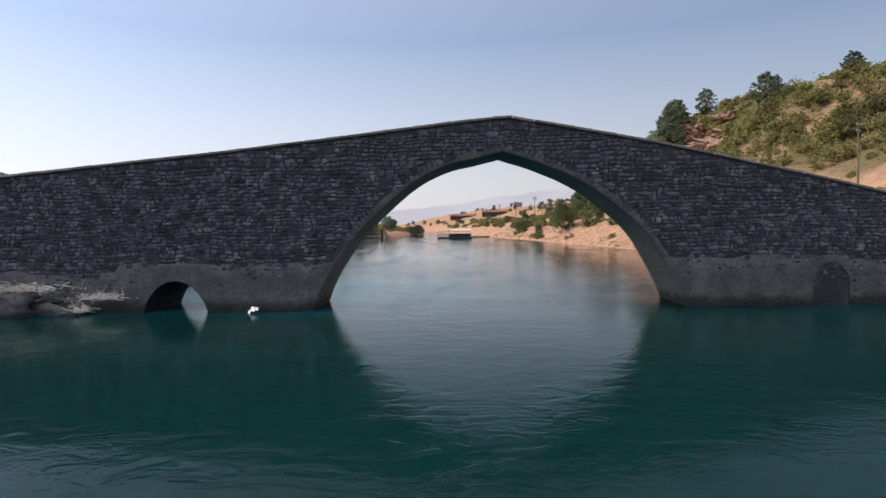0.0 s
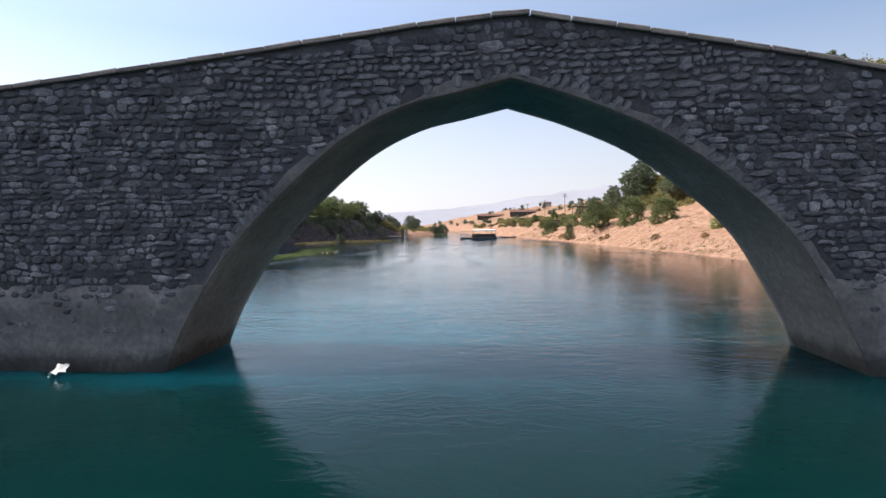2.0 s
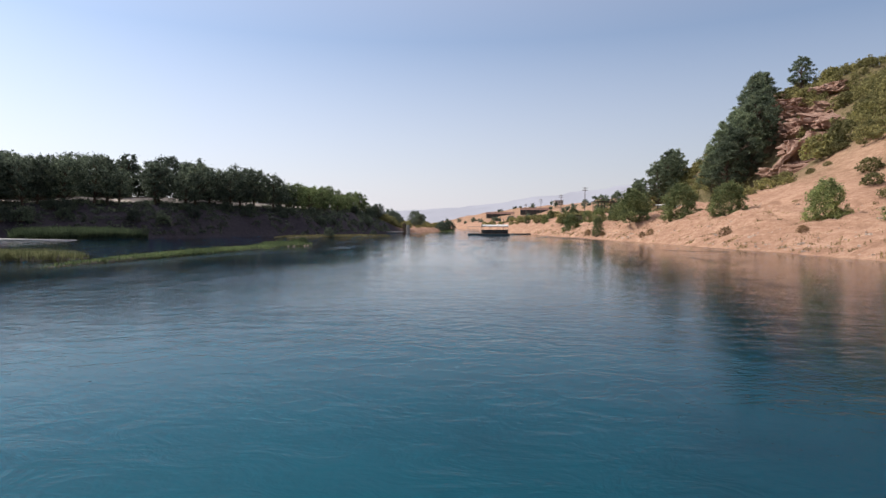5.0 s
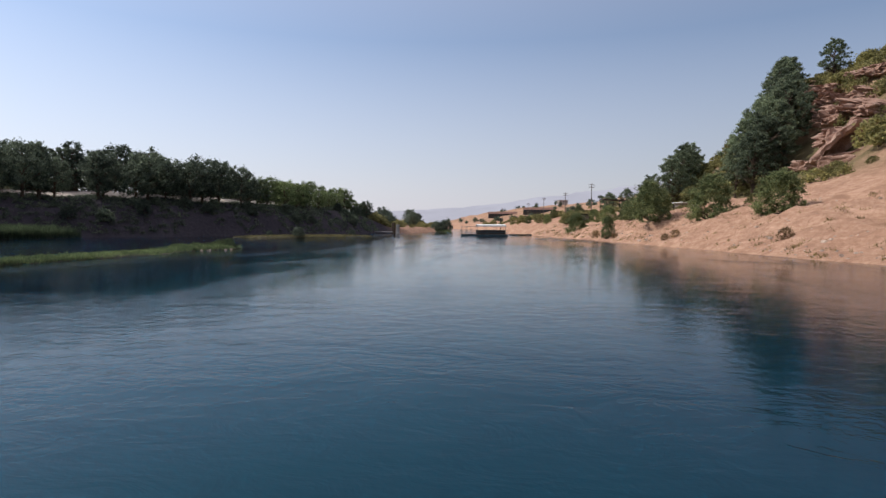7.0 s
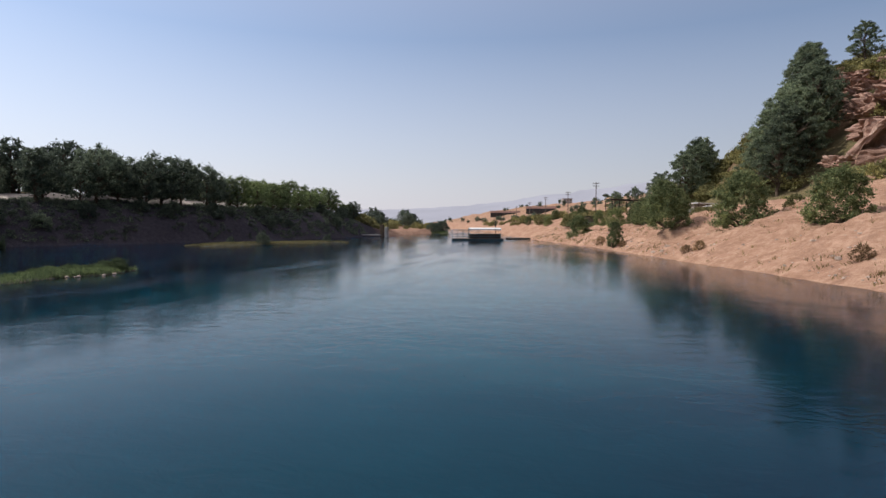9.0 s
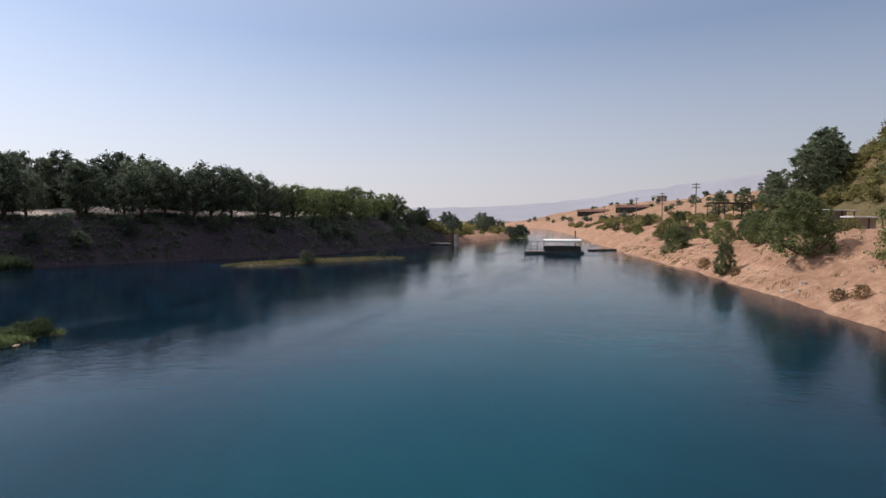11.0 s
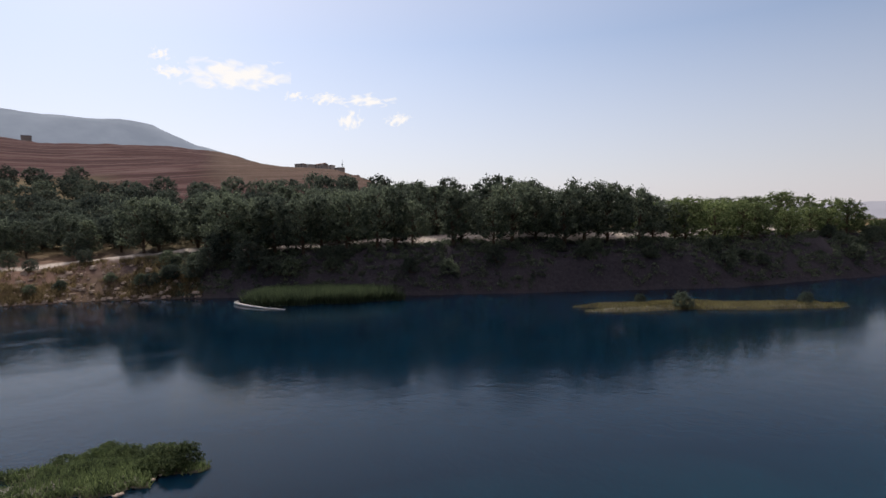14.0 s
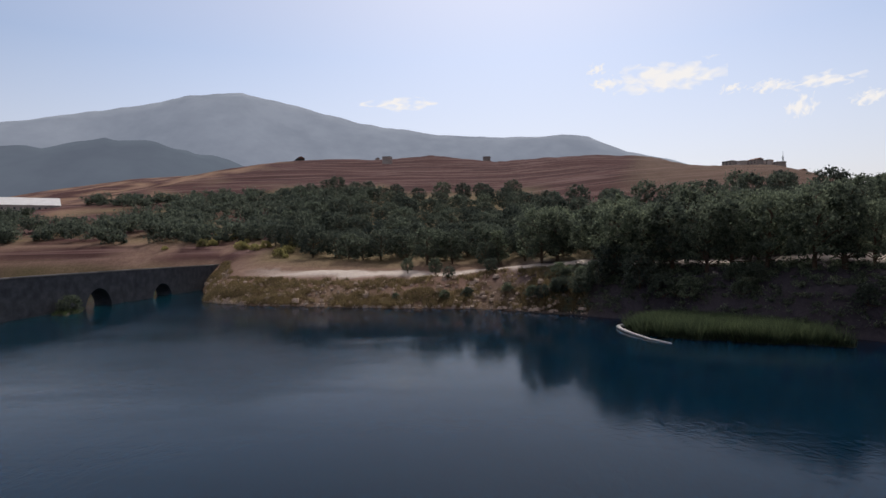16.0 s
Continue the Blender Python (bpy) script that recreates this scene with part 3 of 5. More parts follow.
plaster_strip("render_band", -18.2 - 14, -18.0, lambda x: -1.2, lambda x: band_top(x), 0, 0.06)
plaster_strip("render_band", -18.0, -14.3, lambda x: max(float(arch_z(x)), -1.2) if abs((x + 16.15) / 1.75) < 1 else -1.2, band_top, 0, 0.06, 0.12)
plaster_strip("render_band", -14.3, -8.3, lambda x: -1.2 if x < -9.5 else float(arch_z(x)) - 0.04, band_top, 0, 0.06, 0.1)
plaster_strip("render_band", 7.5, 14.6, lambda x: -1.2 if x > 8.8 else float(arch_z(x)) - 0.04, band_top, 0, 0.06, 0.1)
plaster_strip("render_band", 16.3, 30, lambda x: -1.2, band_top, 0, 0.06)
plaster_strip("render_band", 14.6, 16.3, lambda x: 0.9 + 1.15 * math.sqrt(max(0, 1 - ((x - 15.45) / 0.87) ** 2)), band_top, 0, 0.06, 0.1)

# rubble facing of the upstream side
ARCH_BAND = 0.3


def stone_mesh(w, h, out, r):
    """An irregular stone with a worn, inset front face; origin at the middle of its back."""
    ang = (np.arange(7) + r.uniform(-0.32, 0.32, 7)) * 2 * np.pi / 7 + r.uniform(0, 1)
    rad = 1 / (np.abs(np.cos(ang)) ** 3.2 + np.abs(np.sin(ang)) ** 3.2) ** (1 / 3.2) * r.uniform(0.86, 1.08, 7)
    px, pz = np.cos(ang) * rad * w / 2, np.sin(ang) * rad * h / 2
    cut = []
    for s, y in ((1.0, 0.03), (0.95, -out * 0.5), (0.62, -out)):
        k = r.normal(0, 0.015, (2, 7)) if s < 1 else np.zeros((2, 7))
        cut += [(float(a * s + u), y, float(c * s + v)) for a, c, u, v in zip(px, pz, k[0], k[1])]
    f = []
    for k in range(2):
        for j in range(7):
            a, c = 7 * k + j, 7 * k + (j + 1) % 7
            f.append((a, c, c + 7, a + 7))
    f.append(tuple(range(14, 21)))
    return cut, f


r = np.random.default_rng(5)
rows, z = [], 0.2
while z < 9.3:
    h = r.uniform(0.1, 0.21)
    rows.append((z, h))
    z += h + r.uniform(0.015, 0.035)
kinds = []
for w, h in ((0.24, 0.2), (0.34, 0.2), (0.46, 0.21), (0.3, 0.16), (0.55, 0.19), (0.2, 0.24), (0.38, 0.24), (0.28, 0.22)):
    for _ in range(3):
        v, f = stone_mesh(w, h, r.uniform(0.03, 0.06), r)
        kinds.append((w, h, v, f, mesh_from("stone", v, f, M_STONE1)))
jv, jf, singles = [], [], 0
for zr, h in rows:
    x = -34 + r.uniform(0, 0.3)
    while x < 31:
        w = float(np.clip(r.gamma(5, 0.06), 0.13, 0.68))
        cx, cz = x + w / 2, zr + h / 2
        x += w + r.uniform(0.012, 0.045)
        cz += 0.2 * float(fbm(cx / 1.8, zr * 0.35, 3, 51)) + r.normal(0, 0.012)
        h1 = h * r.uniform(0.85, 1.4)
        if cz + h / 2 > top_z(cx) - 0.1 or arch_gap(cx, cz) < ARCH_BAND + h * 0.3 + r.uniform(-0.1, 0.1) or small_gap(cx, cz) < 0.25:
            continue
        if r.random() > 0.05 + 0.95 * (cz - band_top(cx) + 1.5) / 2.1:
            continue
        tilt = math.degrees(r.normal(0, 0.07))
        if singles < 260 and -7.5 < cx < 7.5 and cz > 6.9:
            wk, hk, _, _, me = kinds[int(r.integers(len(kinds)))]
            ob = link_part("stone", me, bridge, "", pose(cx, 0, cz, 0, tilt, 0) @ Matrix.Diagonal((w / wk * 1.06, r.uniform(0.6, 1.3), h1 / hk, 1)))
            singles += 1
            continue
        v, f = stone_mesh(w * 1.06, h1, r.uniform(0.012, 0.065), r)
        ct, st = math.cos(radians(tilt)), math.sin(radians(tilt))
        o = len(jv)
        jv += [(cx + a * ct + c * st, y, cz - a * st + c * ct) for a, y, c in v]
        jf += [tuple(o + k for k in q) for q in f]
# a strip of render along the arch's edge, and its rough outer border
v, f = [], []
for i, (x, z) in enumerate(ARCH):
    a, c = ARCH[max(i - 1, 0)], ARCH[min(i + 1, len(ARCH) - 1)]
    ln = math.hypot(c[0] - a[0], c[1] - a[1])
    nx_, nz_ = -(c[1] - a[1]) / ln, (c[0] - a[0]) / ln
    w = 0.22 + 0.3 * float(fbm(x * 0.7, z * 0.7, 3, 58))
    for u, y in ((0.0, 0.0), (0.0, -0.022), (0.5, -0.028), (0.85, -0.02), (1.0, 0.01)):
        v.append((x + nx_ * w * u, y - (0.02 * float(fbm(x * 2, z * 2 + u, 3, 59)) if u > 0 else 0), z + nz_ * w * u))
for i in range(len(ARCH) - 1):
    for k in range(4):
        a = 5 * i + k
        f.append((a, a + 5, a + 6, a + 1))
link_part("arch_ring", mesh_from("arch_ring", v, f, M_PLASTER), bridge, "worn render along the arch's edge")
facing = link_part("rubble_facing", mesh_from("rubble_facing", jv, jf, M_STONE), bridge, "weathered grey rubble stones in uneven courses")
tagged(facing, kind="stuff")

# voussoirs: rough stones set on edge round the main arch
t = np.array(ARCH)
sp = np.linspace(0, len(t) - 1, 1600)
pxs, pzs = np.interp(sp, range(len(t)), t[:, 0]), np.interp(sp, range(len(t)), t[:, 1])
run_len = np.concatenate([[0], np.cumsum(np.hypot(np.diff(pxs), np.diff(pzs)))])
q = 0.0
while q < run_len[-1]:
    w = r.uniform(0.16, 0.34)
    x, z = float(np.interp(q + w / 2, run_len, pxs)), float(np.interp(q + w / 2, run_len, pzs))
    x2, z2 = float(np.interp(q + w / 2 + 0.05, run_len, pxs)), float(np.interp(q + w / 2 + 0.05, run_len, pzs))
    q += w + 0.02
    if z < 3.2 or r.random() < 0.25:
        continue
    dx, dz = x2 - x, z2 - z
    ln = math.hypot(dx, dz)
    nx_, nz_ = -dz / ln, dx / ln
    hh = r.uniform(0.26, 0.52)
    wk, hk, _, _, me = kinds[int(r.integers(len(kinds)))]
    slope_a = math.degrees(math.atan2(dz, dx))
    link_part("voussoir", me, bridge, "", pose(x + nx_ * (hh / 2 + 0.03), 0, z + nz_ * (hh / 2 + 0.03), 0, -slope_a + r.normal(0, 2), 0) @ Matrix.Diagonal((w / wk * 1.05, r.uniform(0.75, 1.2), hh / hk, 1)))

# coping slabs along both edges of the deck
cop = []
for k in range(4):
    bm = bmesh.new()
    box(bm, 0, 0, 0, 1.0, 0.42, 0.13, bevel=0.025)
    for v in bm.verts:
        v.co += Vector(r.normal(0, 0.008, 3))
    me = bpy.data.meshes.new("coping_slab")
    bm.to_mesh(me)
    bm.free()
    me.materials.append(M_COPING)
    cop.append(me)
for side in (0.1, W - 0.1):
    x = -34.0 if side < 1 else -166.0
    far_end = 33.0
    while x < far_end:
        ln = r.uniform(0.8, 1.15) if x > -36 else 5.0
        xm = x + ln / 2
        s = (top_z(x + ln) - top_z(x)) / ln
        link_part("coping_slab", cop[int(r.integers(4))], bridge, "", pose(xm, side, top_z(xm) - 0.035, 0, -math.degrees(math.atan(s)), 0) @ Matrix.Diagonal(((ln - 0.012), 1, 1 if x > -36 else 2.2, 1)))
        x += ln

# ---------------------------------------------------------------- plants
def leaf_cloud(r, centres, radii, count, size, flat=0.7, long=1.6):
    """Small leaf triangles scattered through ellipsoid clumps, thicker towards their skins."""
    n = len(centres)
    which = r.integers(0, n, count)
    d = r.normal(size=(count, 3))
    d /= np.linalg.norm(d, axis=1)[:, None]
    rad = radii[which] * np.clip(0.15 + np.abs(r.normal(0, 0.6, count)), 0, 1.4)
    p = centres[which] + d * rad[:, None] * np.array([1, 1, flat])
    a = r.normal(size=(count, 3))
    a /= np.linalg.norm(a, axis=1)[:, None]
    c = np.cross(a, r.normal(size=(count, 3)))
    c /= np.linalg.norm(c, axis=1)[:, None] + 1e-9
    s = size * r.uniform(0.6, 1.35, count)[:, None]
    return np.stack([p - a * s * long * 0.5, p + a * s * long * 0.5, p + c * s * 0.9], 1)


def limb_mesh(bm, r, a, b, r0, r1, bend=0.12, seg=6):
    a, b = Vector(a), Vector(b)
    mid = (a + b) / 2 + Vector(r.normal(0, bend, 3)) * (b - a).length
    rod(bm, a, mid, r0, (r0 + r1) / 2, seg)
    rod(bm, mid, b, (r0 + r1) / 2, r1, seg)


def tree(name, seed, height, spread, clear, leaves, size, mat, shape="round", label="", category="tree", group=""):
    """A tree: tapered trunk with limbs, and a ragged crown of leaf clumps."""
    r = np.random.default_rng(seed)
    root = new(name)
    bm = bmesh.new()
    lean = r.normal(0, 0.03, 2) * height
    t0, t1 = Vector((0, 0, -0.4)), Vector((lean[0], lean[1], height * 0.72))
    if shape != "bush":
        limb_mesh(bm, r, t0, t1, 0.028 * height, 0.008 * height, 0.02, 8)
    n = 130 if shape in ("bush", "pine") and leaves > 5000 else 80
    cs, rs = [], []
    for k in range(n):
        u = (k + 0.5) / n
        ang = k * 2.4 + r.uniform(-0.5, 0.5)
        if shape == "round":
            zz = clear + (height - clear) * (0.06 + 0.86 * u)
            env = spread * math.sqrt(max(0.05, 1 - (2 * (zz - clear) / (height - clear) - 0.85) ** 2 / 1.5))
        elif shape == "pine":
            zz = clear + (height - clear) * (0.04 + 0.9 * u)
            env = spread * (0.72 + 0.42 * math.sin(math.pi * min(1, 0.1 + u))) * (1 - 0.55 * u ** 3)
        elif shape == "upright":
            zz = clear + (height - clear) * (0.03 + 0.93 * u)
            env = spread * (0.55 + 0.45 * math.sin(math.pi * min(1, u * 1.1 + 0.15)))
        else:
            zz = clear + (height - clear) * (0.02 + 0.88 * u)
            env = spread * math.sqrt(max(0.08, 1 - u ** 2.4)) * (0.82 + 0.18 * min(1, 4 * u))
        q = env * r.uniform(0.25, 1.0) ** 0.7
        c = (lean[0] * zz / height + q * math.cos(ang), lean[1] * zz / height + q * math.sin(ang), zz + r.normal(0, 0.03) * height)
        cs.append(c)
        rs.append(spread * (r.uniform(0.12, 0.3) if shape != "pine" else r.uniform(0.08, 0.21)))
        if k % 4 == 0 and q > 0.25 * spread and shape != "bush":
            base = t0.lerp(t1, float(np.clip((zz - 0.18 * height) / (height * 0.72), 0.2, 0.97)))
            limb_mesh(bm, r, base, c, 0.009 * height, 0.003 * height)
    if shape == "bush":
        for k in range(5):
            limb_mesh(bm, r, (0, 0, 0), cs[k * 9 + 2], 0.03 * height, 0.01 * height)
        rod(bm, (0, 0, -0.3), (0, 0, 0.06 * height), 0.05 * height, 0.04 * height, 7)
    part("trunk", bm, M_BARK, root)
    v = leaf_cloud(r, np.array(cs), np.array(rs), leaves, size, 0.62 if shape == "pine" else 0.8, 2.4 if shape == "pine" else 1.6)
    v[..., 2] = np.maximum(v[..., 2], 0.02)
    link_part("crown", tri_mesh("crown", v, mat), root)
    return tagged(root, label, category, group)


class Kind:
    """A few variants of one plant, the first planting of each being the built one and the rest copies."""

    def __init__(self, variants):
        self.variants, self.used, self.turn = variants, set(), 0

    def plant(self, x, y, scale=1.0, rz=0.0, pick=None, sink=0.15, sz=None, z=None):
        k = self.turn % len(self.variants) if pick is None else pick
        self.turn += 1
        ob = self.variants[k]
        m = pose(x, y, (on_ground(x, y) if z is None else z) - sink * scale, 0, 0, rz)
        if k not in self.used:
            self.used.add(k)
            ob.matrix_basis = m
        else:
            ob = copy_thing(ob, m)
        ob.scale = (scale, scale, sz or scale)
        return ob


GROVE = Kind([tree("tree", 100 + k, 10.0, 4.1, 1.5, 6600, 0.25, M_LEAF, "round", "dark green leafy tree with a rounded crown on the bank", "tree", "trees of the riverside grove") for k in range(4)]
             + [tree("tree", 120 + k, 11.5, 2.7, 1.6, 5000, 0.22, M_LEAF, "upright", "slender upright green tree in the riverside grove", "tree", "trees of the riverside grove") for k in range(2)])
WILLOWS = Kind([tree("willow_tree", 126 + k, 10.0, 4.0, 1.0, 4600, 0.26, M_WILLOW, "round", "light green feathery tree at the low end of the grove", "tree", "lighter trees of the grove") for k in range(3)])
PINES = Kind([tree("pine_tree", 140 + k, 14.0, 4.5, 3.6, 12500, 0.185, M_PINE, "pine", "tall green pine with layered needles on the hillside", "tree", "pines on the hillside") for k in range(3)])
BUSHES = Kind([tree("bush", 160 + k, 5.0, 2.5, 0.05, 11500, 0.125, M_BUSH, "bush", "rounded yellow-green bush on the sandy bank", "bush", "bushes on the sandy bank") for k in range(3)])
SCRUB = Kind([tree("scrub_bush", 180 + k, 4.2, 2.9, 0.15, 1500, 0.33, M_SCRUB, "bush", "olive-brown scrub bush on the dry hillside", "bush", "scrub on the hillside") for k in range(3)])
BANKBUSH = Kind([tree("bank_bush", 186 + k, 3.2, 2.3, 0.1, 2000, 0.21, M_LEAF, "bush", "dark leafy bush on the shaded steep bank", "bush", "bushes on the steep bank") for k in range(2)])
DRY = Kind([tree("dry_shrub", 190 + k, 1.2, 0.8, 0.05, 1500, 0.07, M_DRY, "bush", "small dry brown shrub near the waterline", "shrub", "dry shrubs on the bank") for k in range(2)])

r = np.random.default_rng(77)
# right bank: the bushes that stand in a row above the water
for x, y, s, k, sz in ((36.5, 64.0, 0.95, 0, 0.85), (34.7, 75.0, 0.95, 1, 1.0), (30.2, 91.0, 1.08, 2, 1.05), (28.2, 106.0, 1.35, 0, 1.3), (23.4, 117.0, 1.25, 1, 1.3), (18.4, 126.5, 0.5, 2, 0.8),
                       (17.0, 158.0, 1.1, 0, 1.05), (41.0, 56.0, 0.8, 2, 0.75), (43.5, 68.0, 0.7, 1, 0.6),
                       (27.5, 128.0, 0.8, 0, 0.9), (24.5, 136.0, 0.9, 1, 0.9), (29.0, 141.0, 0.95, 1, 1.0), (22.0, 147.0, 0.75, 2, 0.8), (26.5, 152.0, 0.8, 2, 0.8), (22.0, 165.0, 0.7, 0, 0.75), (29.0, 160.0, 0.9, 2, 0.9),
                       (17.0, 180.0, 0.6, 1, 0.6), (20.0, 195.0, 0.7, 0, 0.7), (14.0, 206.0, 0.6, 2, 0.6), (24.0, 210.0, 0.8, 1, 0.8), (18.0, 230.0, 0.7, 2, 0.7), (10.0, 245.0, 0.6, 0, 0.6)):
    BUSHES.plant(x, y, s, r.uniform(0, 360), k, sz=sz)
for x, y in ((25.6, 79.3), (22.3, 101), (21.4, 102.5), (29.8, 70), (19.0, 124), (17.8, 136)):
    DRY.plant(x, y, r.uniform(0.8, 1.35), r.uniform(0, 360))
# right bank: pines behind the road, and the big clump at the foot of the spur
for x, y, s, k in ((57, 164, 1.05, 0), (61, 167, 1.25, 1), (65, 170, 1.25, 2), (64, 176, 1.3, 0), (59, 174, 1.25, 1), (69.5, 175, 1.35, 2), (73, 181, 1.25, 0), (55.5, 170, 0.95, 1), (68, 182, 1.15, 1), (73, 187, 1.05, 2), (77, 193, 0.95, 0),
                   (90.4, 196, 0.85, 0), (85.5, 208, 0.95, 1), (81, 204, 1.0, 2), (86, 212, 0.95, 0), (78, 199, 1.05, 1), (51, 204, 1.1, 2), (54, 211, 1.2, 0), (58, 215, 1.05, 1), (46, 212, 0.8, 0), (60, 224, 1.1, 2), (65, 232, 1.0, 0), (49, 222, 0.8, 1), (43, 200, 0.7, 1), (40, 218, 0.6, 2), (36, 228, 0.6, 0),
                   (72, 116, 0.72, 1), (75.5, 118, 0.52, 0), (108, 140, 0.75, 0), (80, 75, 0.85, 2), (92, 60, 0.95, 0), (84, 52, 0.95, 1), (100, 80, 0.85, 2)):
    PINES.plant(x, y, s, r.uniform(0, 360), k)
# scrub over the hill
def scrub_here(x, y):
    return on_ground(x, y) > (12.5 if y < 78 else 14.5 if y < 150 else 9.5) and not (60 < x < 84 and 112 < y < 192 and (y > 136 or on_ground(x, y) < 18.5) and r.random() < 0.92) and float(fbm(x / 16.0, y / 16.0, 2, 61)) > -0.3


planted, rest = 0, []
while planted < 1750:
    x, y = r.uniform(42, 130), r.uniform(10, 240)
    if scrub_here(x, y):
        planted += 1
        if planted <= 270:
            SCRUB.plant(x, y, 0.5 + 0.7 * r.random() ** 1.4, r.uniform(0, 360))
        else:
            rest.append((x, y))


def far_growth(name, spots, size, leaves, leaf, mat, label, category):
    """Many far plants in one mesh: a few leaf clumps for each."""
    cs, rs = [], []
    for x, y in spots:
        z, s = on_ground(x, y), size * r.uniform(0.6, 1.15)
        for _ in range(9):
            cs.append((x + r.normal(0, s * 0.3), y + r.normal(0, s * 0.3), z + s * r.uniform(0.15, 0.8)))
            rs.append(s * r.uniform(0.2, 0.38))
    ob = new(name, tri_mesh(name, leaf_cloud(r, np.array(cs), np.array(rs), leaves * len(spots), leaf, 0.85), mat))
    return tagged(ob, label, category, kind="stuff")


far_growth("hillside_scrub", rest, 3.4, 230, 0.31, M_SCRUB, "olive-brown scrub spread over the dry hillside", "scrub")
LOWSCRUB = Kind([tree("low_scrub", 184 + k, 2.0, 1.8, 0.1, 750, 0.21, M_SCRUB, "bush", "low olive scrub on the dry upper bank", "bush", "low scrub on the banks") for k in range(2)])
for _ in range(110):
    y = r.uniform(165, 440)
    x = float(shore(R_SHORE, np.array([y]))[0]) + 7 + 70 * r.random() ** 1.5
    LOWSCRUB.plant(x, y, r.uniform(0.6, 1.6), r.uniform(0, 360))

for _ in range(60):
    y = r.uniform(30, 165)
    x = float(shore(R_SHORE, np.array([y]))[0]) + 14 + 34 * r.random()
    LOWSCRUB.plant(x, y, r.uniform(0.4, 1.1), r.uniform(0, 360))

# left bank: the grove along the track and up the slope
def left_x(y, d):
    return float(shore(L_SHORE, np.array([y]))[0]) - d


def grove_h(y):
    """Height of the trees on the bank's edge: tall in the grove, low where the bank runs out."""
    return float(np.interp(y, (84, 95, 112, 126, 156, 160, 166, 180, 192, 206, 214, 222), (8.0, 11.5, 10.5, 9.8, 10.2, 8.2, 7.6, 6.8, 5.8, 7.2, 6.2, 4.6)))


def grove_tree(y, d, rel=1.0):
    upright = r.random() < (0.12 if y < 128 else 0.5 if y < 160 else 0.2)
    full = grove_h(y) * rel * r.uniform(0.82, 1.1)
    wide = full / 10.0 * r.uniform(0.9, 1.15)
    kind = WILLOWS if y > 168 else GROVE
    pick = int(r.integers(3)) if kind is WILLOWS else 4 + int(r.integers(2)) if upright else int(r.integers(4))
    kind.plant(left_x(y, d), y, max(wide, 0.62), r.uniform(0, 360), pick, sz=full / (11.5 if pick > 3 else 10.0))


for y in np.arange(101, 222, 3.4):
    grove_tree(y + r.uniform(-0.8, 0.8), r.uniform(8.0, 11.5))
for d0, y0, y1, step, rel in ((21, 84, 222, 5.0, 1.0), (29, 66, 222, 5.6, 1.0), (37, 118, 222, 6.5, 0.95)):
    for y in np.arange(y0, y1, step):
        grove_tree(y + r.uniform(-2, 2), d0 + r.uniform(-2.5, 3), rel)
ORCHARD = Kind([tree("orchard_tree", 130 + k, 6.8, 3.7, 0.7, 2500, 0.31, M_OLIVE, "round", "low broad dark green tree on the wooded slope", "tree", "trees of the wooded slope") for k in range(3)])
for d0, y0, y1, step in ((38, 34, 125, 5.2), (48, 12, 135, 5.6), (60, -2, 150, 6.0), (73, -8, 165, 6.4), (88, -14, 180, 7.0), (105, -22, 195, 7.6), (124, -30, 215, 8.2), (145, -36, 230, 9.0), (168, -36, 250, 10.0), (192, -30, 270, 11.5)):
    for y in np.arange(y0, y1, step):
        s = r.uniform(0.85, 1.15) * (1 + 0.0012 * (d0 - 38))
        if y > 90 and on_ground(left_x(y, d0), y) > 21.5:
            continue
        ORCHARD.plant(left_x(y, d0 + r.uniform(-4, 4)), y + r.uniform(-2.5, 2.5), s, r.uniform(0, 360), sz=s * r.uniform(0.85, 1.2))
for y, d, s in ((80, 20, 0.55), (70, 15, 0.35), (64, 17, 0.32), (222, 7, 0.6), (228, 12, 0.7), (236, 14, 0.65), (246, 9, 0.55), (252, 13, 0.7), (226, 10, 0.6), (232, 8, 0.55), (240, 9, 0.5), (262, 14, 0.7), (268, 18, 0.8), (296, 12, 0.75), (303, 16, 0.85), (310, 13, 0.7), (330, 15, 0.7)):
    GROVE.plant(left_x(y, d), y, s, r.uniform(0, 360), 1)
for y, d, q in ((89.5, 2.5, 0.34), (92.5, 3.5, 0.4), (95.5, 3, 0.5), (98, 5.0, 0.6), (100.5, 7, 0.85), (103, 4, 0.75), (81, 12.5, 0.38), (73, 11.5, 0.34)):
    ORCHARD.plant(left_x(y, d), y, q, r.uniform(0, 360), sz=q)
for y in np.arange(112, 215, 2.4):
    BANKBUSH.plant(left_x(y, r.uniform(22, 34)), y, r.uniform(0.7, 1.1), r.uniform(0, 360))
for _ in range(38):
    y = r.uniform(92, 216)
    BANKBUSH.plant(left_x(y, r.uniform(2.0, 8.5)), y, r.uniform(0.45, 1.0), r.uniform(0, 360))
for y, d, s in ((88, 3, 0.6), (84, 4, 0.5), (64, 4, 0.4), (73, 3, 0.5), (77, 4, 0.55), (92, 4, 0.7)):
    BANKBUSH.plant(left_x(y, d), y, s, r.uniform(0, 360))


for _ in range(70):
    y = r.uniform(222, 340)
    LOWSCRUB.plant(left_x(y, r.uniform(3, 26)), y, r.uniform(0.8, 1.7), r.uniform(0, 360))
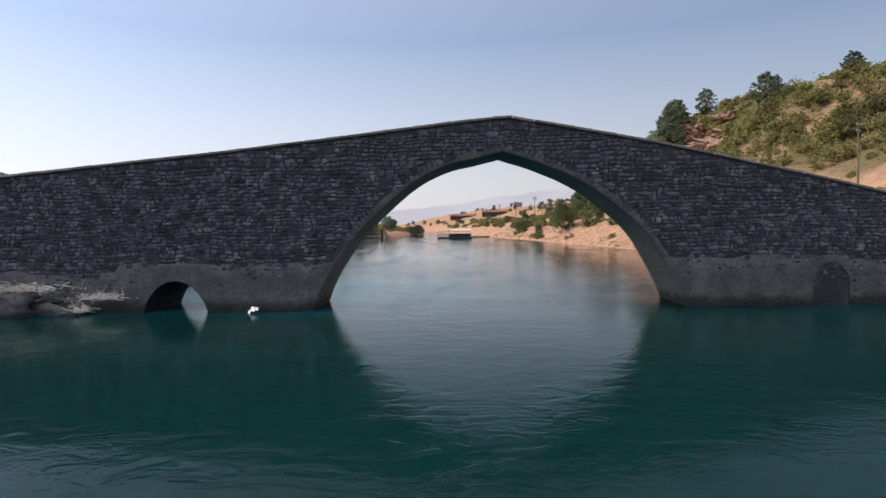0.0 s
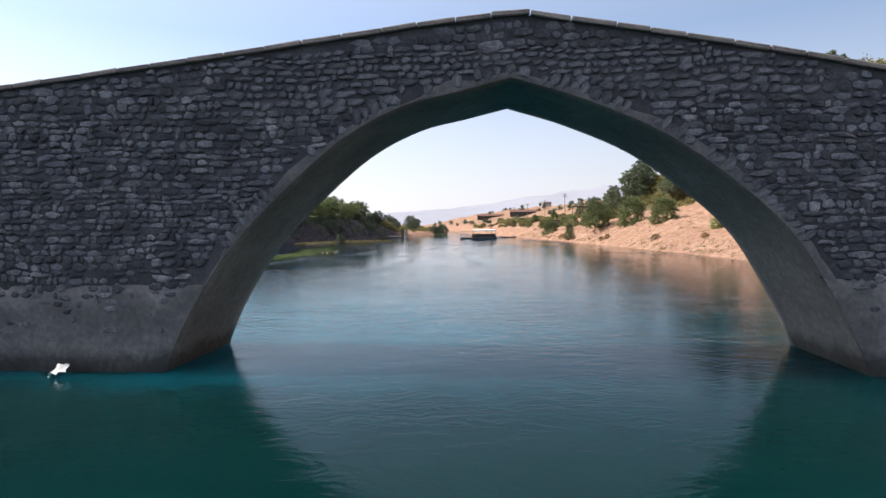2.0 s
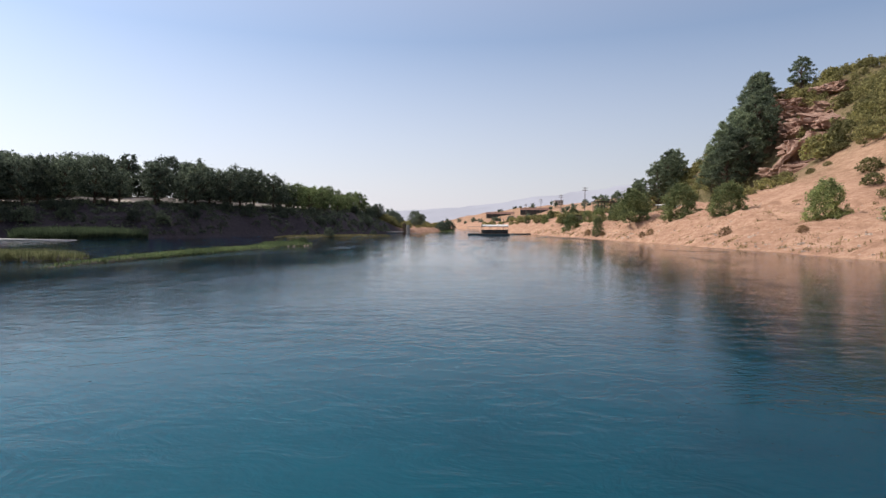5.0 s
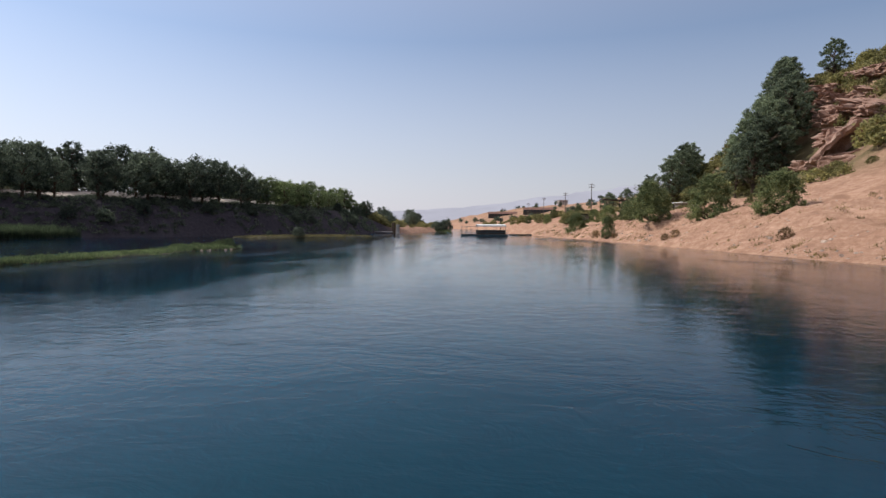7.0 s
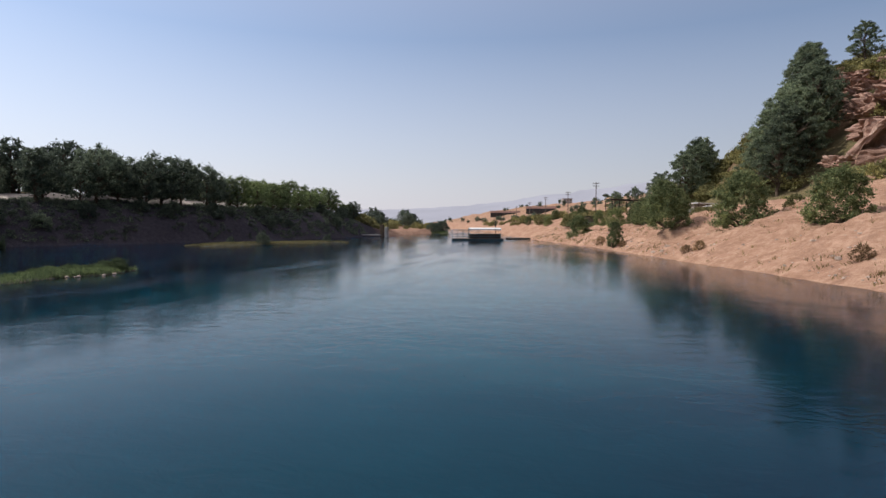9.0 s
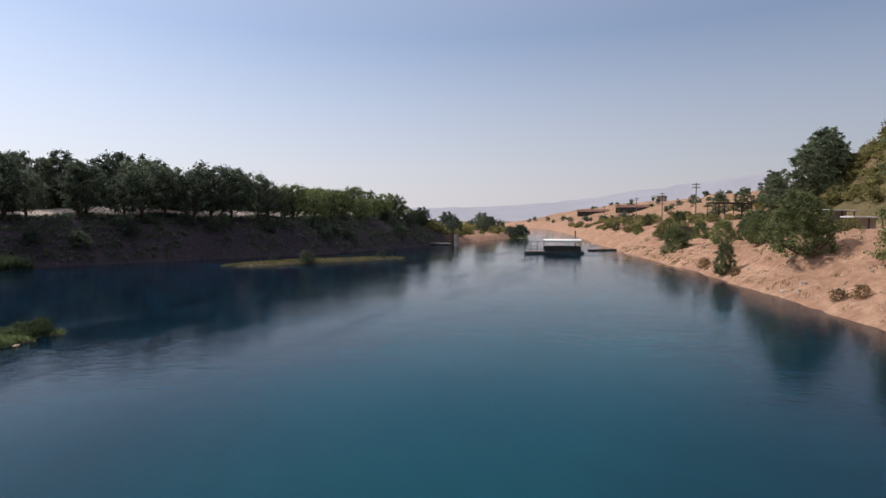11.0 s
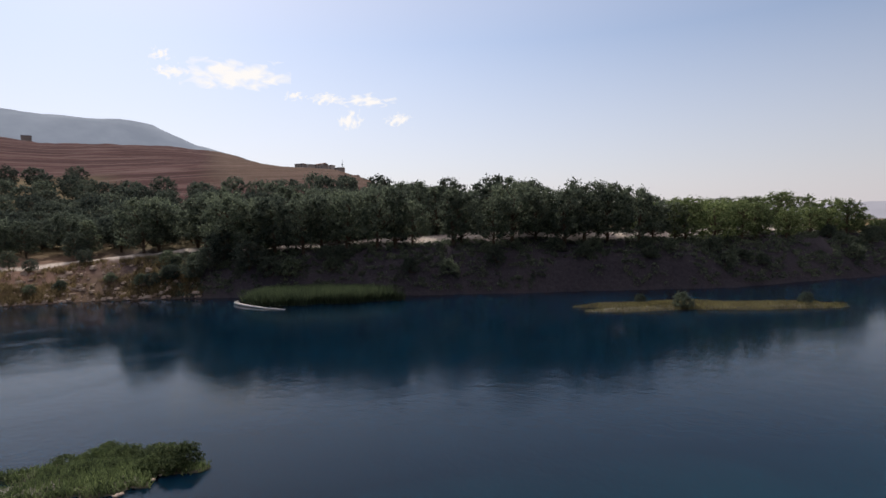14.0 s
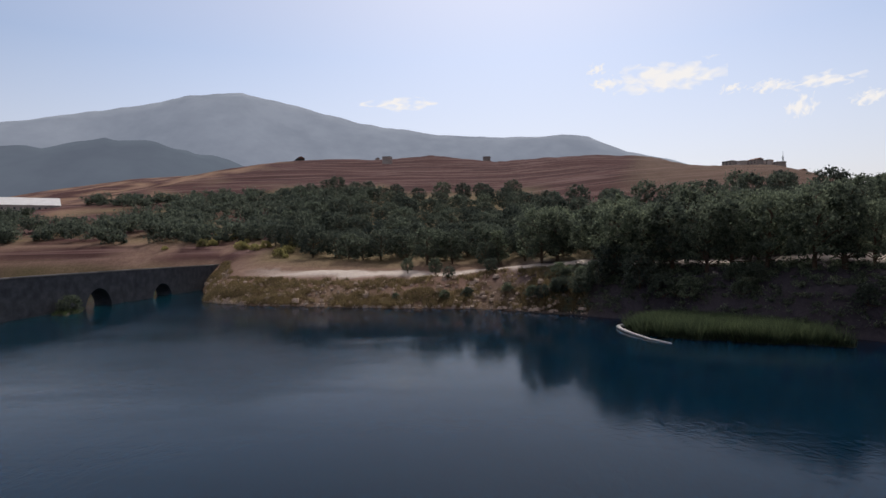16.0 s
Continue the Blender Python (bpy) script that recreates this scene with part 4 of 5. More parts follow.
# undergrowth over the shaded bank
n = 2300
uy = r.uniform(90, 218, n)
ux = shore(L_SHORE, uy) - r.uniform(0.4, 13, n)
keep = fbm(ux / 5.0, uy / 5.0, 3, 66) > -0.3
uc = np.column_stack([ux, uy, ground_z(ux, uy) + 0.15])[keep]
under = new("bank_undergrowth", tri_mesh("bank_undergrowth", leaf_cloud(r, uc, r.uniform(0.35, 1.0, len(uc)), 120000, 0.16, 0.55), M_LEAF))
tagged(under, "dark low undergrowth covering the shaded bank", "undergrowth", kind="stuff")

# scattered trees and scrub behind the bridge's far end
spots = []
while len(spots) < 420:
    x, y = r.uniform(-345, -185), r.uniform(-170, 12)
    if shore(L_SHORE, np.array([y]))[0] - x > 24 and float(fbm(x / 40.0, y / 40.0, 2, 68)) > -0.28:
        spots.append((x, y))
far_growth("far_grove", spots, 6.8, 400, 0.58, M_OLIVE, "dark green grove beyond the end of the bridge", "trees")
for _ in range(45):
    x, y = r.uniform(-215, -150), r.uniform(-30, 30)
    if shore(L_SHORE, np.array([y]))[0] - x > 14:
        LOWSCRUB.plant(x, y, r.uniform(0.6, 1.4), r.uniform(0, 360))


# reeds and grass on the shoals
def blades(r, n, place, height, width, lean=0.35):
    p = place(n)
    h = height * r.uniform(0.5, 1.15, n)
    ang = r.uniform(0, 2 * np.pi, n)
    side = np.stack([np.cos(ang), np.sin(ang), 0 * ang], 1) * (width * r.uniform(0.6, 1.3, n))[:, None]
    tip = p + np.stack([r.normal(0, lean, n) * h, r.normal(0, lean, n) * h, h], 1)
    return np.stack([p - side, p + side, tip], 1)


def shoal(name, cx, cy, length, width, turn, mat, n, height, label, seed, blade=0.035, rise=0.3, lumps=0):
    """A low mud bank in the river and, on it, its growth of blades."""
    r = np.random.default_rng(seed)
    root = new(name)
    ca, sa = math.cos(radians(turn)), math.sin(radians(turn))
    rim = []
    for k in range(40):
        a = 2 * math.pi * k / 40
        q = 1 + 0.95 * float(fbm(2 + math.cos(a) * 2.4, 2 + math.sin(a) * 2.4, 4, seed))
        rim.append((math.cos(a) * length / 2 * q, math.sin(a) * width / 2 * q))
    v, f = [(0, 0, rise)], []
    for s, z in ((0.45, rise), (0.8, rise * 0.8), (1.0, 0.04), (1.12, -0.5)):
        v += [(px * s, py * s, z + 0.1 * rise * float(fbm(px * 1.1, py * 1.1, 2, seed))) for px, py in rim]
    for k in range(40):
        j = (k + 1) % 40
        f.append((0, 1 + k, 1 + j))
        for q in range(3):
            f.append((1 + 40 * q + k, 41 + 40 * q + k, 41 + 40 * q + j, 1 + 40 * q + j))
    link_part("mud", mesh_from("mud", v, f, M_MUD, True), root, "wet dark mud")

    def place(n):
        k, u = r.integers(0, 40, n), np.sqrt(r.uniform(0, 1.0, n)) * 1.02
        w = r.uniform(0, 1, n)[:, None]
        rp = np.array(rim)
        q = (rp[k] * (1 - w) + rp[(k + 1) % 40] * w) * u[:, None]
        keep = np.full(n, 0.0)
        return np.stack([q[:, 0], q[:, 1], rise * 0.75 * (1 - u ** 4) + keep], 1)

    link_part("growth", tri_mesh("growth", blades(r, n, place, height, blade), mat), root)
    if lumps:
        c = place(lumps)
        link_part("weed_clumps", tri_mesh("weed_clumps", leaf_cloud(r, c, r.uniform(0.18, 0.5, lumps), lumps * 80, 0.1, 0.7), mat), root)
    root.matrix_basis = pose(cx, cy, 0, 0, 0, turn)
    return tagged(root, label, "islet", "")


M_WEED = leaf_material("river_weed", (0.045, 0.068, 0.042), (0.125, 0.165, 0.085))
M_SHOAL = leaf_material("shoal_grass", (0.06, 0.06, 0.038), (0.16, 0.15, 0.085))
M_RUSH = leaf_material("rush_blades", (0.035, 0.055, 0.038), (0.095, 0.13, 0.08))
M_MUD = two_scale("wet_mud", [(0.3, (0.05, 0.045, 0.03)), (0.7, (0.12, 0.1, 0.065))], 0.7, 6, 0.6, 0.5, 0.05)
shoal("islet", -28.7, 77.9, 7.2, 5.0, 60, M_WEED, 9000, 0.35, "low islet of matted green weeds in the river", 301, 0.03, 0.22, 120)
WEEDS = Kind([tree("weed_clump", 196 + k, 1.0, 0.75, 0.03, 2600, 0.055, M_WEED, "bush", "rounded clump of green weeds on the low islet", "weeds", "weed clumps on the islet") for k in range(3)])
for x, y, q, up in ((-27.4, 80.9, 1.15, 1.5), (-28.1, 80.3, 1.2, 1.25), (-26.9, 80.2, 0.8, 0.9), (-27.7, 79.4, 0.95, 0.9), (-28.7, 79.5, 1.1, 0.85), (-29.5, 80.0, 0.9, 0.7), (-28.6, 78.2, 0.8, 0.6), (-29.8, 78.8, 1.15, 0.95),
                    (-30.4, 77.6, 1.0, 0.8), (-29.2, 77.2, 0.8, 0.6), (-30.6, 76.4, 0.9, 0.7), (-29.6, 75.8, 0.75, 0.5), (-28.4, 76.6, 0.65, 0.5), (-27.6, 77.9, 0.6, 0.5), (-31.2, 78.2, 0.8, 0.7)):
    WEEDS.plant(x, y, q * 1.05, 40 * x, sz=up * 0.72, z=0.18)
edge = np.random.default_rng(318)
for k in range(26):
    a = edge.uniform(0, 2 * math.pi)
    x, y = -28.7 + 2.7 * math.cos(a) - 1.3 * math.sin(a), 77.9 + 2.6 * math.sin(a) + 0.9 * math.cos(a)
    bm = bmesh.new()
    bmesh.ops.create_icosphere(bm, subdivisions=2, radius=edge.uniform(0.06, 0.15))
    for v in bm.verts:
        v.co *= 1 + 0.35 * noise.noise(v.co * 5 + Vector((k, 0, 0)))
        v.co.z *= 0.6
    me = bpy.data.meshes.new("islet_stone")
    bm.to_mesh(me)
    bm.free()
    me.materials.append(M_PEBBLE)
    tagged(new("islet_stone", me), "pale stone at the edge of the weedy islet", "stone", "stones round the islet").matrix_basis = pose(x, y, 0.05)
shoal("islet", -28.6, 59.5, 31, 3.4, 91, M_WEED, 26000, 0.25, "long low strip of green weeds in the river", 306, 0.03, 0.22, 90)
shoal("islet", -37.5, 45.0, 9, 5, 20, M_REED, 8000, 0.55, "small grassy mound in the shallows", 305, 0.035, 0.4)
shoal("islet", -42.0, 141.0, 30, 6.5, 49, M_SHOAL, 22000, 0.32, "flat grassy shoal with dry yellow tufts", 302, 0.05, 0.35, 40)
shoal("reed_bed", -81.0, 108.2, 20, 9, 52, M_RUSH, 34000, 2.1, "dense bed of tall green reeds at the bank's foot", 304, 0.05, 0.3)
for x, y, s in ((-41.0, 138.8, 0.5), (-47.0, 138.5, 0.3), (-33.5, 152.5, 0.36)):
    BANKBUSH.plant(x, y, s * 1.2, r.uniform(0, 360), z=0.3)

for x, y, s, seed in ((-105.5, 6.6, 1.0, 311),):
    shoal("islet", x, y, 7 * s, 4 * s, 10, M_WEED, 2500, 0.6, "small bushy islet in front of the bridge's far arches", seed, 0.05, 0.35)
    BANKBUSH.plant(x, y, s, r.uniform(0, 360), z=0.3)
# bushy bar where the river bends away
shoal("islet", -27.5, 292.0, 16, 7, 100, M_WEED, 3000, 0.8, "bushy bar at the bend of the river", 315, 0.06, 0.4)
for x, y, s in ((-29.5, 289, 1.5), (-26.5, 293, 1.7), (-28.0, 297, 1.4)):
    BANKBUSH.plant(x, y, s, r.uniform(0, 360), z=0.3)
# a bleached log curving off the reed bed's tip
log = new("drift_log")
bm = bmesh.new()
pts = [Vector((-87.8, 98.8, 0.25)), Vector((-86.5, 98.1, 0.32)), Vector((-84.0, 98.2, 0.32)), Vector((-81.0, 98.9, 0.28)), Vector((-77.7, 100.0, 0.22)), Vector((-75.3, 101.7, 0.15))]
for k in range(5):
    rod(bm, pts[k] - Vector((0, 0, 0.14)), pts[k + 1] - Vector((0, 0, 0.14)), 0.26 - 0.035 * k, 0.225 - 0.035 * k, 8)
part("log", bm, M_DRIFT, log)
tagged(log, "bleached drift log lying off the reed bed", "log")

# ---------------------------------------------------------------- the ferry raft and its landing
def ferry(m):
    root = new("ferry_raft")
    bm = bmesh.new()
    for y in (-1.6, 1.6):
        box(bm, 0, y, 0.05, 12.0, 1.0, 0.7, bevel=0.12)
    part("hull", bm, M_STEEL, root, "dark painted steel floats")
    bm = bmesh.new()
    for k in range(24):
        box(bm, -5.75 + 0.5 * k, 0, 0.46, 0.47, 4.4, 0.1, bevel=0.01)
    part("deck", bm, M_WOOD, root, "weathered plank deck")
    bm = bmesh.new()
    n = 12
    for k in range(n):
        y0, y1 = -2.4 + 4.8 * k / n, -2.4 + 4.8 * (k + 1) / n
        z0, z1 = 2.75 + 0.25 * (1 - (y0 / 2.4) ** 2), 2.75 + 0.25 * (1 - (y1 / 2.4) ** 2)
        for za, zb, fl in ((z0, z1, 1), (z0 - 0.12, z1 - 0.12, 0)):
            q = [bm.verts.new(c) for c in ((-2.0, y0, za), (5.4, y0, za), (5.4, y1, zb), (-2.0, y1, zb))]
            bm.faces.new(q if fl else q[::-1])
    box(bm, 1.7, -2.42, 2.6, 7.4, 0.05, 0.34)
    box(bm, 1.7, 2.42, 2.6, 7.4, 0.05, 0.34)
    part("canopy", bm, M_CANVAS, root, "white canvas canopy")
    for y in (-2.12, 2.12):
        for k in range(3):
            bm = bmesh.new()
            box(bm, -0.7 + 2.4 * k, y, 1.0, 2.3, 0.05, 0.95, bevel=0.015)
            part("side_panel", bm, M_DARK, root, "dark side panel")
    for x in (-1.9, 0.5, 2.9, 5.3):
        for y in (-2.2, 2.2):
            bm = bmesh.new()
            rod(bm, (x, y, 0.5), (x, y, 2.75), 0.045)
            part("post", bm, M_STEEL, root)
    for y in (-2.15, 2.15):
        for z in (0.95, 1.5):
            bm = bmesh.new()
            rod(bm, (-5.9, y, z), (5.9, y, z), 0.035)
            part("rail", bm, M_STEEL, root)
        for x in (-5.9, -4.6, -3.3):
            bm = bmesh.new()
            rod(bm, (x, y, 0.5), (x, y, 2.45), 0.04)
            part("post", bm, M_STEEL, root)
        bm = bmesh.new()
        rod(bm, (-5.9, y, 2.45), (-2.0, y, 2.45), 0.035)
        part("rail", bm, M_STEEL, root)
    for z in (0.95, 1.5, 2.45):
        bm = bmesh.new()
        rod(bm, (-5.9, -2.15, z), (-5.9, 2.15, z), 0.035)
        part("rail", bm, M_STEEL, root)
    for y in (-1.7, 1.7):
        bm = bmesh.new()
        box(bm, 1.7, y, 0.95, 6.8, 0.5, 0.08, bevel=0.02)
        box(bm, 1.7, y - 0.22 * np.sign(y) * -1, 1.25, 6.8, 0.06, 0.5, bevel=0.02)
        for x in (-1.4, 1.7, 4.8):
            box(bm, x, y, 0.7, 0.1, 0.45, 0.45)
        part("bench", bm, M_WOOD, root)
    bm = bmesh.new()
    rod(bm, (4.6, 1.9, 0.5), (4.6, 1.9, 4.4), 0.1)
    rod(bm, (4.6, 1.9, 4.4), (4.6, 1.9, 4.65), 0.16)
    part("mast", bm, M_DARK, root)
    root.matrix_basis = m
    return tagged(root, "moored ferry raft with a white canopy and railings", "raft")


ferry(pose(-4.5, 176, 0, 0, 0, 8))
landing = new("landing_stage")
bm = bmesh.new()
for k in range(12):
    box(bm, -3.3 + 0.6 * k, 0, 0.35, 0.56, 1.6, 0.08, bevel=0.01)
box(bm, 0, -0.6, 0.2, 7.0, 0.15, 0.2)
box(bm, 0, 0.6, 0.2, 7.0, 0.15, 0.2)
part("deck", bm, M_DARK, landing)
for x in (-3, 0, 3):
    for y in (-0.7, 0.7):
        bm = bmesh.new()
        rod(bm, (x, y, -2.5), (x, y, 0.5), 0.09)
        part("pile", bm, M_DARK, landing)
landing.matrix_basis = pose(5.4, 190.5, -0.1, 0, 0, 38)
tagged(landing, "low dark timber landing stage at the waterline", "jetty")

# old pier with two concrete pillars at the mouth of the side channel
pier = new("old_pier")
for x, h, mat in ((0, 3.6, M_BARK), (1.5, 3.0, M_CONC)):
    bm = bmesh.new()
    box(bm, x, 0, h / 2 - 1.2, 0.95, 0.95, h + 2.4, bevel=0.06)
    part("pillar", bm, mat, pier, "dark brown weathered pillar" if h > 3.3 else "grey concrete pillar")
bm = bmesh.new()
box(bm, -4.2, 0, 0.55, 8.4, 1.6, 0.3, bevel=0.04)
part("slab", bm, M_CONC, pier)
pier.matrix_basis = pose(-35.3, 212, 0, 0, 0, -12)
tagged(pier, "grey concrete pier stub with two square pillars", "pier")

# ---------------------------------------------------------------- rocks of the spur
def rock(name, seed, sx, sy, sz, label, strata=0.0):
    """A weathered outcrop: a subdivided block, broken by noise and cut into ledges."""
    r = np.random.default_rng(seed)
    bm = bmesh.new()
    bmesh.ops.create_cube(bm, size=2)
    bmesh.ops.subdivide_edges(bm, edges=list(bm.edges), cuts=13, use_grid_fill=True)
    for v in bm.verts:
        p = v.co.normalized().lerp(v.co, 0.45)
        q = Vector((p.x * sx, p.y * sy, p.z * sz))
        n1 = noise.noise(q * 0.35 + Vector((seed, 0, 0))) * 0.45
        n2 = (abs(noise.noise(q * 0.8 + Vector((0, seed, 0)))) - 0.2) * 0.5
        n3 = noise.noise(q * 2.7 + Vector((seed, seed, 0))) * 0.1
        ledge = 0.035 * math.sin(q.z * strata * 0.5 + q.x * 0.7 + 6 * n1) if strata else 0.0
        f = 1 + n1 + n2 + n3 + ledge
        v.co = Vector((q.x * f, q.y * f, q.z * (1 + 0.5 * n1 + 0.5 * n2)))
    me = bpy.data.meshes.new(name)
    bm.to_mesh(me)
    bm.free()
    me.materials.append(M_ROCK)
    ob = new(name, me)
    return tagged(ob, label, "rock", "outcrops on the hillside")


ROCKS = [rock("rock_outcrop", 400 + k, *size, "reddish layered rock outcrop on the hillside", st)
         for k, (size, st) in enumerate((((5, 6, 3.2), 4.0), ((6.5, 5, 2.6), 5.0), ((4, 4.5, 4.2), 3.0), ((3, 3.2, 1.8), 4.5)))]
placed = set()
for x, y, k, s, rz, tilt in ((74, 158, 1, 1.3, 60, -8), (78, 168, 2, 1.3, 100, 10), (82, 178, 0, 1.25, 150, 15), (86, 188, 1, 1.15, 30, 5), (67, 158, 3, 1.4, 80, 10),
                             (80, 158, 1, 1.2, 10, 20), (86, 170, 2, 1.1, 45, 10), (92, 180, 0, 1.0, 200, 0), (90, 200, 1, 0.9, 0, 5), (84, 196, 3, 1.5, 40, 8),
                             (70, 178, 3, 1.0, 10, 0)):
    m = pose(x, y, on_ground(x, y) - 0.4 * s, tilt, 0, rz)
    ob = ROCKS[k]
    if k in placed:
        ob = copy_thing(ob, m)
    else:
        placed.add(k)
        ob.matrix_basis = m
    ob.scale = (0.8 * s, 0.8 * s, 0.5 * s)


# a leaning slab over a dark hollow at the foot of the spur, on stepped ledges
def rough_block(cx, cy, cz, sx, sy, sz, ry, seed, amp):
    bm = bmesh.new()
    bmesh.ops.create_cube(bm, size=1)
    bmesh.ops.subdivide_edges(bm, edges=list(bm.edges), cuts=13, use_grid_fill=True)
    turn = pose(cx, cy, cz, 0, ry, 0)
    for v in bm.verts:
        p = (v.co.normalized() * 0.62).lerp(v.co, 0.8)
        q = Vector((p.x * sx, p.y * sy, p.z * sz))
        k = Vector((seed, 0, 0))
        d = noise.noise_vector(q * 0.35 + k) * amp + noise.noise_vector(q * 1.3 + k) * amp * 0.45 + noise.noise_vector(q * 3.1 + k) * amp * 0.16
        band = 0.14 * amp * math.sin(q.z * 5.0 + 2 * noise.noise(q * 0.4 + k))
        v.co = turn @ (q + d + Vector((0, -band if q.y < 0 else band, 0)))
    return bm


hollow = new("rock_overhang")
for name, spec in (("slab", (-1.2, 0.4, 5.4, 14.5, 7.5, 1.5, -46, 3.1, 0.8)), ("back_wall", (3.6, 5.2, 4.4, 13.0, 3.5, 10.5, 0, 7.7, 1.0)), ("crown", (6.4, 2.6, 9.4, 8.0, 6.5, 3.4, 14, 9.2, 1.1)),
                   ("ledge", (2.4, -0.6, -0.6, 14.0, 7.0, 4.0, -3, 12.4, 0.7)), ("ledge", (2.2, 0.6, 1.9, 10.5, 4.6, 1.0, -5, 15.8, 0.6)), ("ledge", (7.6, 0.4, 2.7, 7.0, 5.5, 2.6, -9, 19.3, 0.8))):
    part(name, rough_block(*spec), M_ROCK, hollow)
hollow.matrix_basis = pose(66.4, 147.4, on_ground(65.5, 146) + 0.9, 0, 0, -28) @ Matrix.Scale(0.7, 4)
tagged(hollow, "leaning reddish rock slab over a dark hollow", "rock", "outcrops on the hillside")


# stones strewn over the sandy bank and the left shore
def strewn(name, seed, n, spot, size, mat, label):
    r = np.random.default_rng(seed)
    v, f = [], []
    for _ in range(n):
        x, y = spot(r)
        s = size * r.gamma(2.0, 0.5)
        z = on_ground(x, y)
        o = len(v)
        up = r.uniform(0.4, 0.8)
        for k in range(5):
            a = 2 * math.pi * k / 5 + r.uniform(-0.4, 0.4)
            v.append((x + s * math.cos(a) * r.uniform(0.7, 1.2), y + s * math.sin(a) * r.uniform(0.7, 1.2), z - 0.1 * s))
        for k in range(5):
            px, py, pz = v[o + k]
            v.append((x + (px - x) * 0.7 + r.normal(0, 0.1) * s, y + (py - y) * 0.7 + r.normal(0, 0.1) * s, z + s * up * r.uniform(0.7, 1.2)))
        for k in range(5):
            j = (k + 1) % 5
            f.append((o + k, o + j, o + 5 + j, o + 5 + k))
        f.append(tuple(o + 5 + k for k in range(5)))
    ob = new(name, mesh_from(name, v, f, mat))
    return tagged(ob, label, "stones", kind="stuff")


def right_spot(r):
    y = r.uniform(35, 190)
    return float(shore(R_SHORE, np.array([y]))[0]) + 0.5 + 16 * r.random() ** 1.6, y


def left_spot(r):
    y = r.uniform(6, 96)
    x = float(shore(L_SHORE, np.array([y]))[0]) - 0.5 - 12 * r.random() ** 1.4
    return (x, y) if float(fbm(x / 4.0, y / 6.0, 3, 73)) > -0.05 or r.random() < 0.12 else left_spot(r)


def shore_spot(r):
    y = r.uniform(6, 96)
    return float(shore(L_SHORE, np.array([y]))[0]) - 0.2 - 11 * r.random() ** 2, y


strewn("bank_stones", 71, 1100, right_spot, 0.085, M_PEBBLE, "pale stones strewn over the sandy bank")
strewn("shore_stones", 72, 1300, shore_spot, 0.24, M_PEBBLE, "pale stones along the grassy shore")


def tufts(name, seed, n, spot, height, width, mat, label):
    r = np.random.default_rng(seed)
    cx = np.array([spot(r) for _ in range(n // 14)])
    k = r.integers(0, len(cx), n)
    p = cx[k] + r.normal(0, 0.22, (n, 2))
    z = ground_z(p[:, 0], p[:, 1])
    base = np.column_stack([p, z - 0.03])
    ob = new(name, tri_mesh(name, blades(r, n, lambda m: base, height, width, 0.45), mat))
    return tagged(ob, label, "grass", kind="stuff")


tufts("dry_grass", 81, 9000, right_spot, 0.3, 0.035, M_TUFT, "dry straw-coloured grass tufts on the sandy bank")
tufts("shore_grass", 82, 44000, left_spot, 0.8, 0.06, M_SHORE, "yellow-green grass along the low shore")


# ---------------------------------------------------------------- poles, huts and far houses
def utility_pole(h):
    root = new("utility_pole")
    bm = bmesh.new()
    rod(bm, (0, 0, -0.6), (0, 0, h), 0.17, 0.1, 8)
    part("shaft", bm, M_WOOD, root)
    for z in (h - 0.35, h - 1.1):
        bm = bmesh.new()
        box(bm, 0, 0, z, 2.0, 0.12, 0.14, bevel=0.01)
        arm = part("crossarm", bm, M_WOOD, root)
        for x in (-0.85, -0.3, 0.3, 0.85):
            bm = bmesh.new()
            rod(bm, (x, 0, z + 0.05), (x, 0, z + 0.3), 0.05, 0.04, 6)
            part("insulator", bm, M_CONC, arm)
    return tagged(root, "wooden utility pole with crossarms on the bank", "pole", "utility poles along the bank")


first = utility_pole(10.0)
for k, (x, y, s) in enumerate(((28, 211, 1.0), (24, 250, 0.95), (19, 295, 0.95), (14, 345, 0.95), (8, 400, 0.95), (0, 460, 0.95), (47, 206, 1.05), (50, 50, 1.0), (60, 12, 1.0))):
    m = pose(x, y, on_ground(x, y), 0, 0, 20 + 3 * k)
    ob = first if k == 0 else copy_thing(first, m)
    ob.matrix_basis = m
    ob.scale = (s, s, s)


def shelter(name, lx, ly, h, roof_mat, label, posts=3, walls=False):
    root = new(name)
    bm = bmesh.new()
    box(bm, 0, 0, h + 0.12, lx + 0.8, ly + 0.8, 0.2, bevel=0.03, ry=2)
    part("roof", bm, roof_mat, root)
    for i in range(posts):
        for j in (-1, 1):
            bm = bmesh.new()
            box(bm, -lx / 2 + lx * i / (posts - 1), j * ly / 2, h / 2 - 0.3, 0.16, 0.16, h + 0.6)
            part("post", bm, M_DARK, root)
    bm = bmesh.new()
    box(bm, 0, 0, 0.1, lx, ly, 0.3)
    part("floor", bm, M_WOOD, root)
    if walls:
        bm = bmesh.new()
        box(bm, 0, ly * 0.2, h / 2, lx - 0.4, ly * 0.55, h - 0.1)
        part("booth", bm, M_HOUSE, root)
    for j in (-1, 1):
        bm = bmesh.new()
        box(bm, 0, j * ly / 2, 0.95, lx, 0.06, 0.08)
        part("rail", bm, M_DARK, root)
    return tagged(root, label, "shelter")


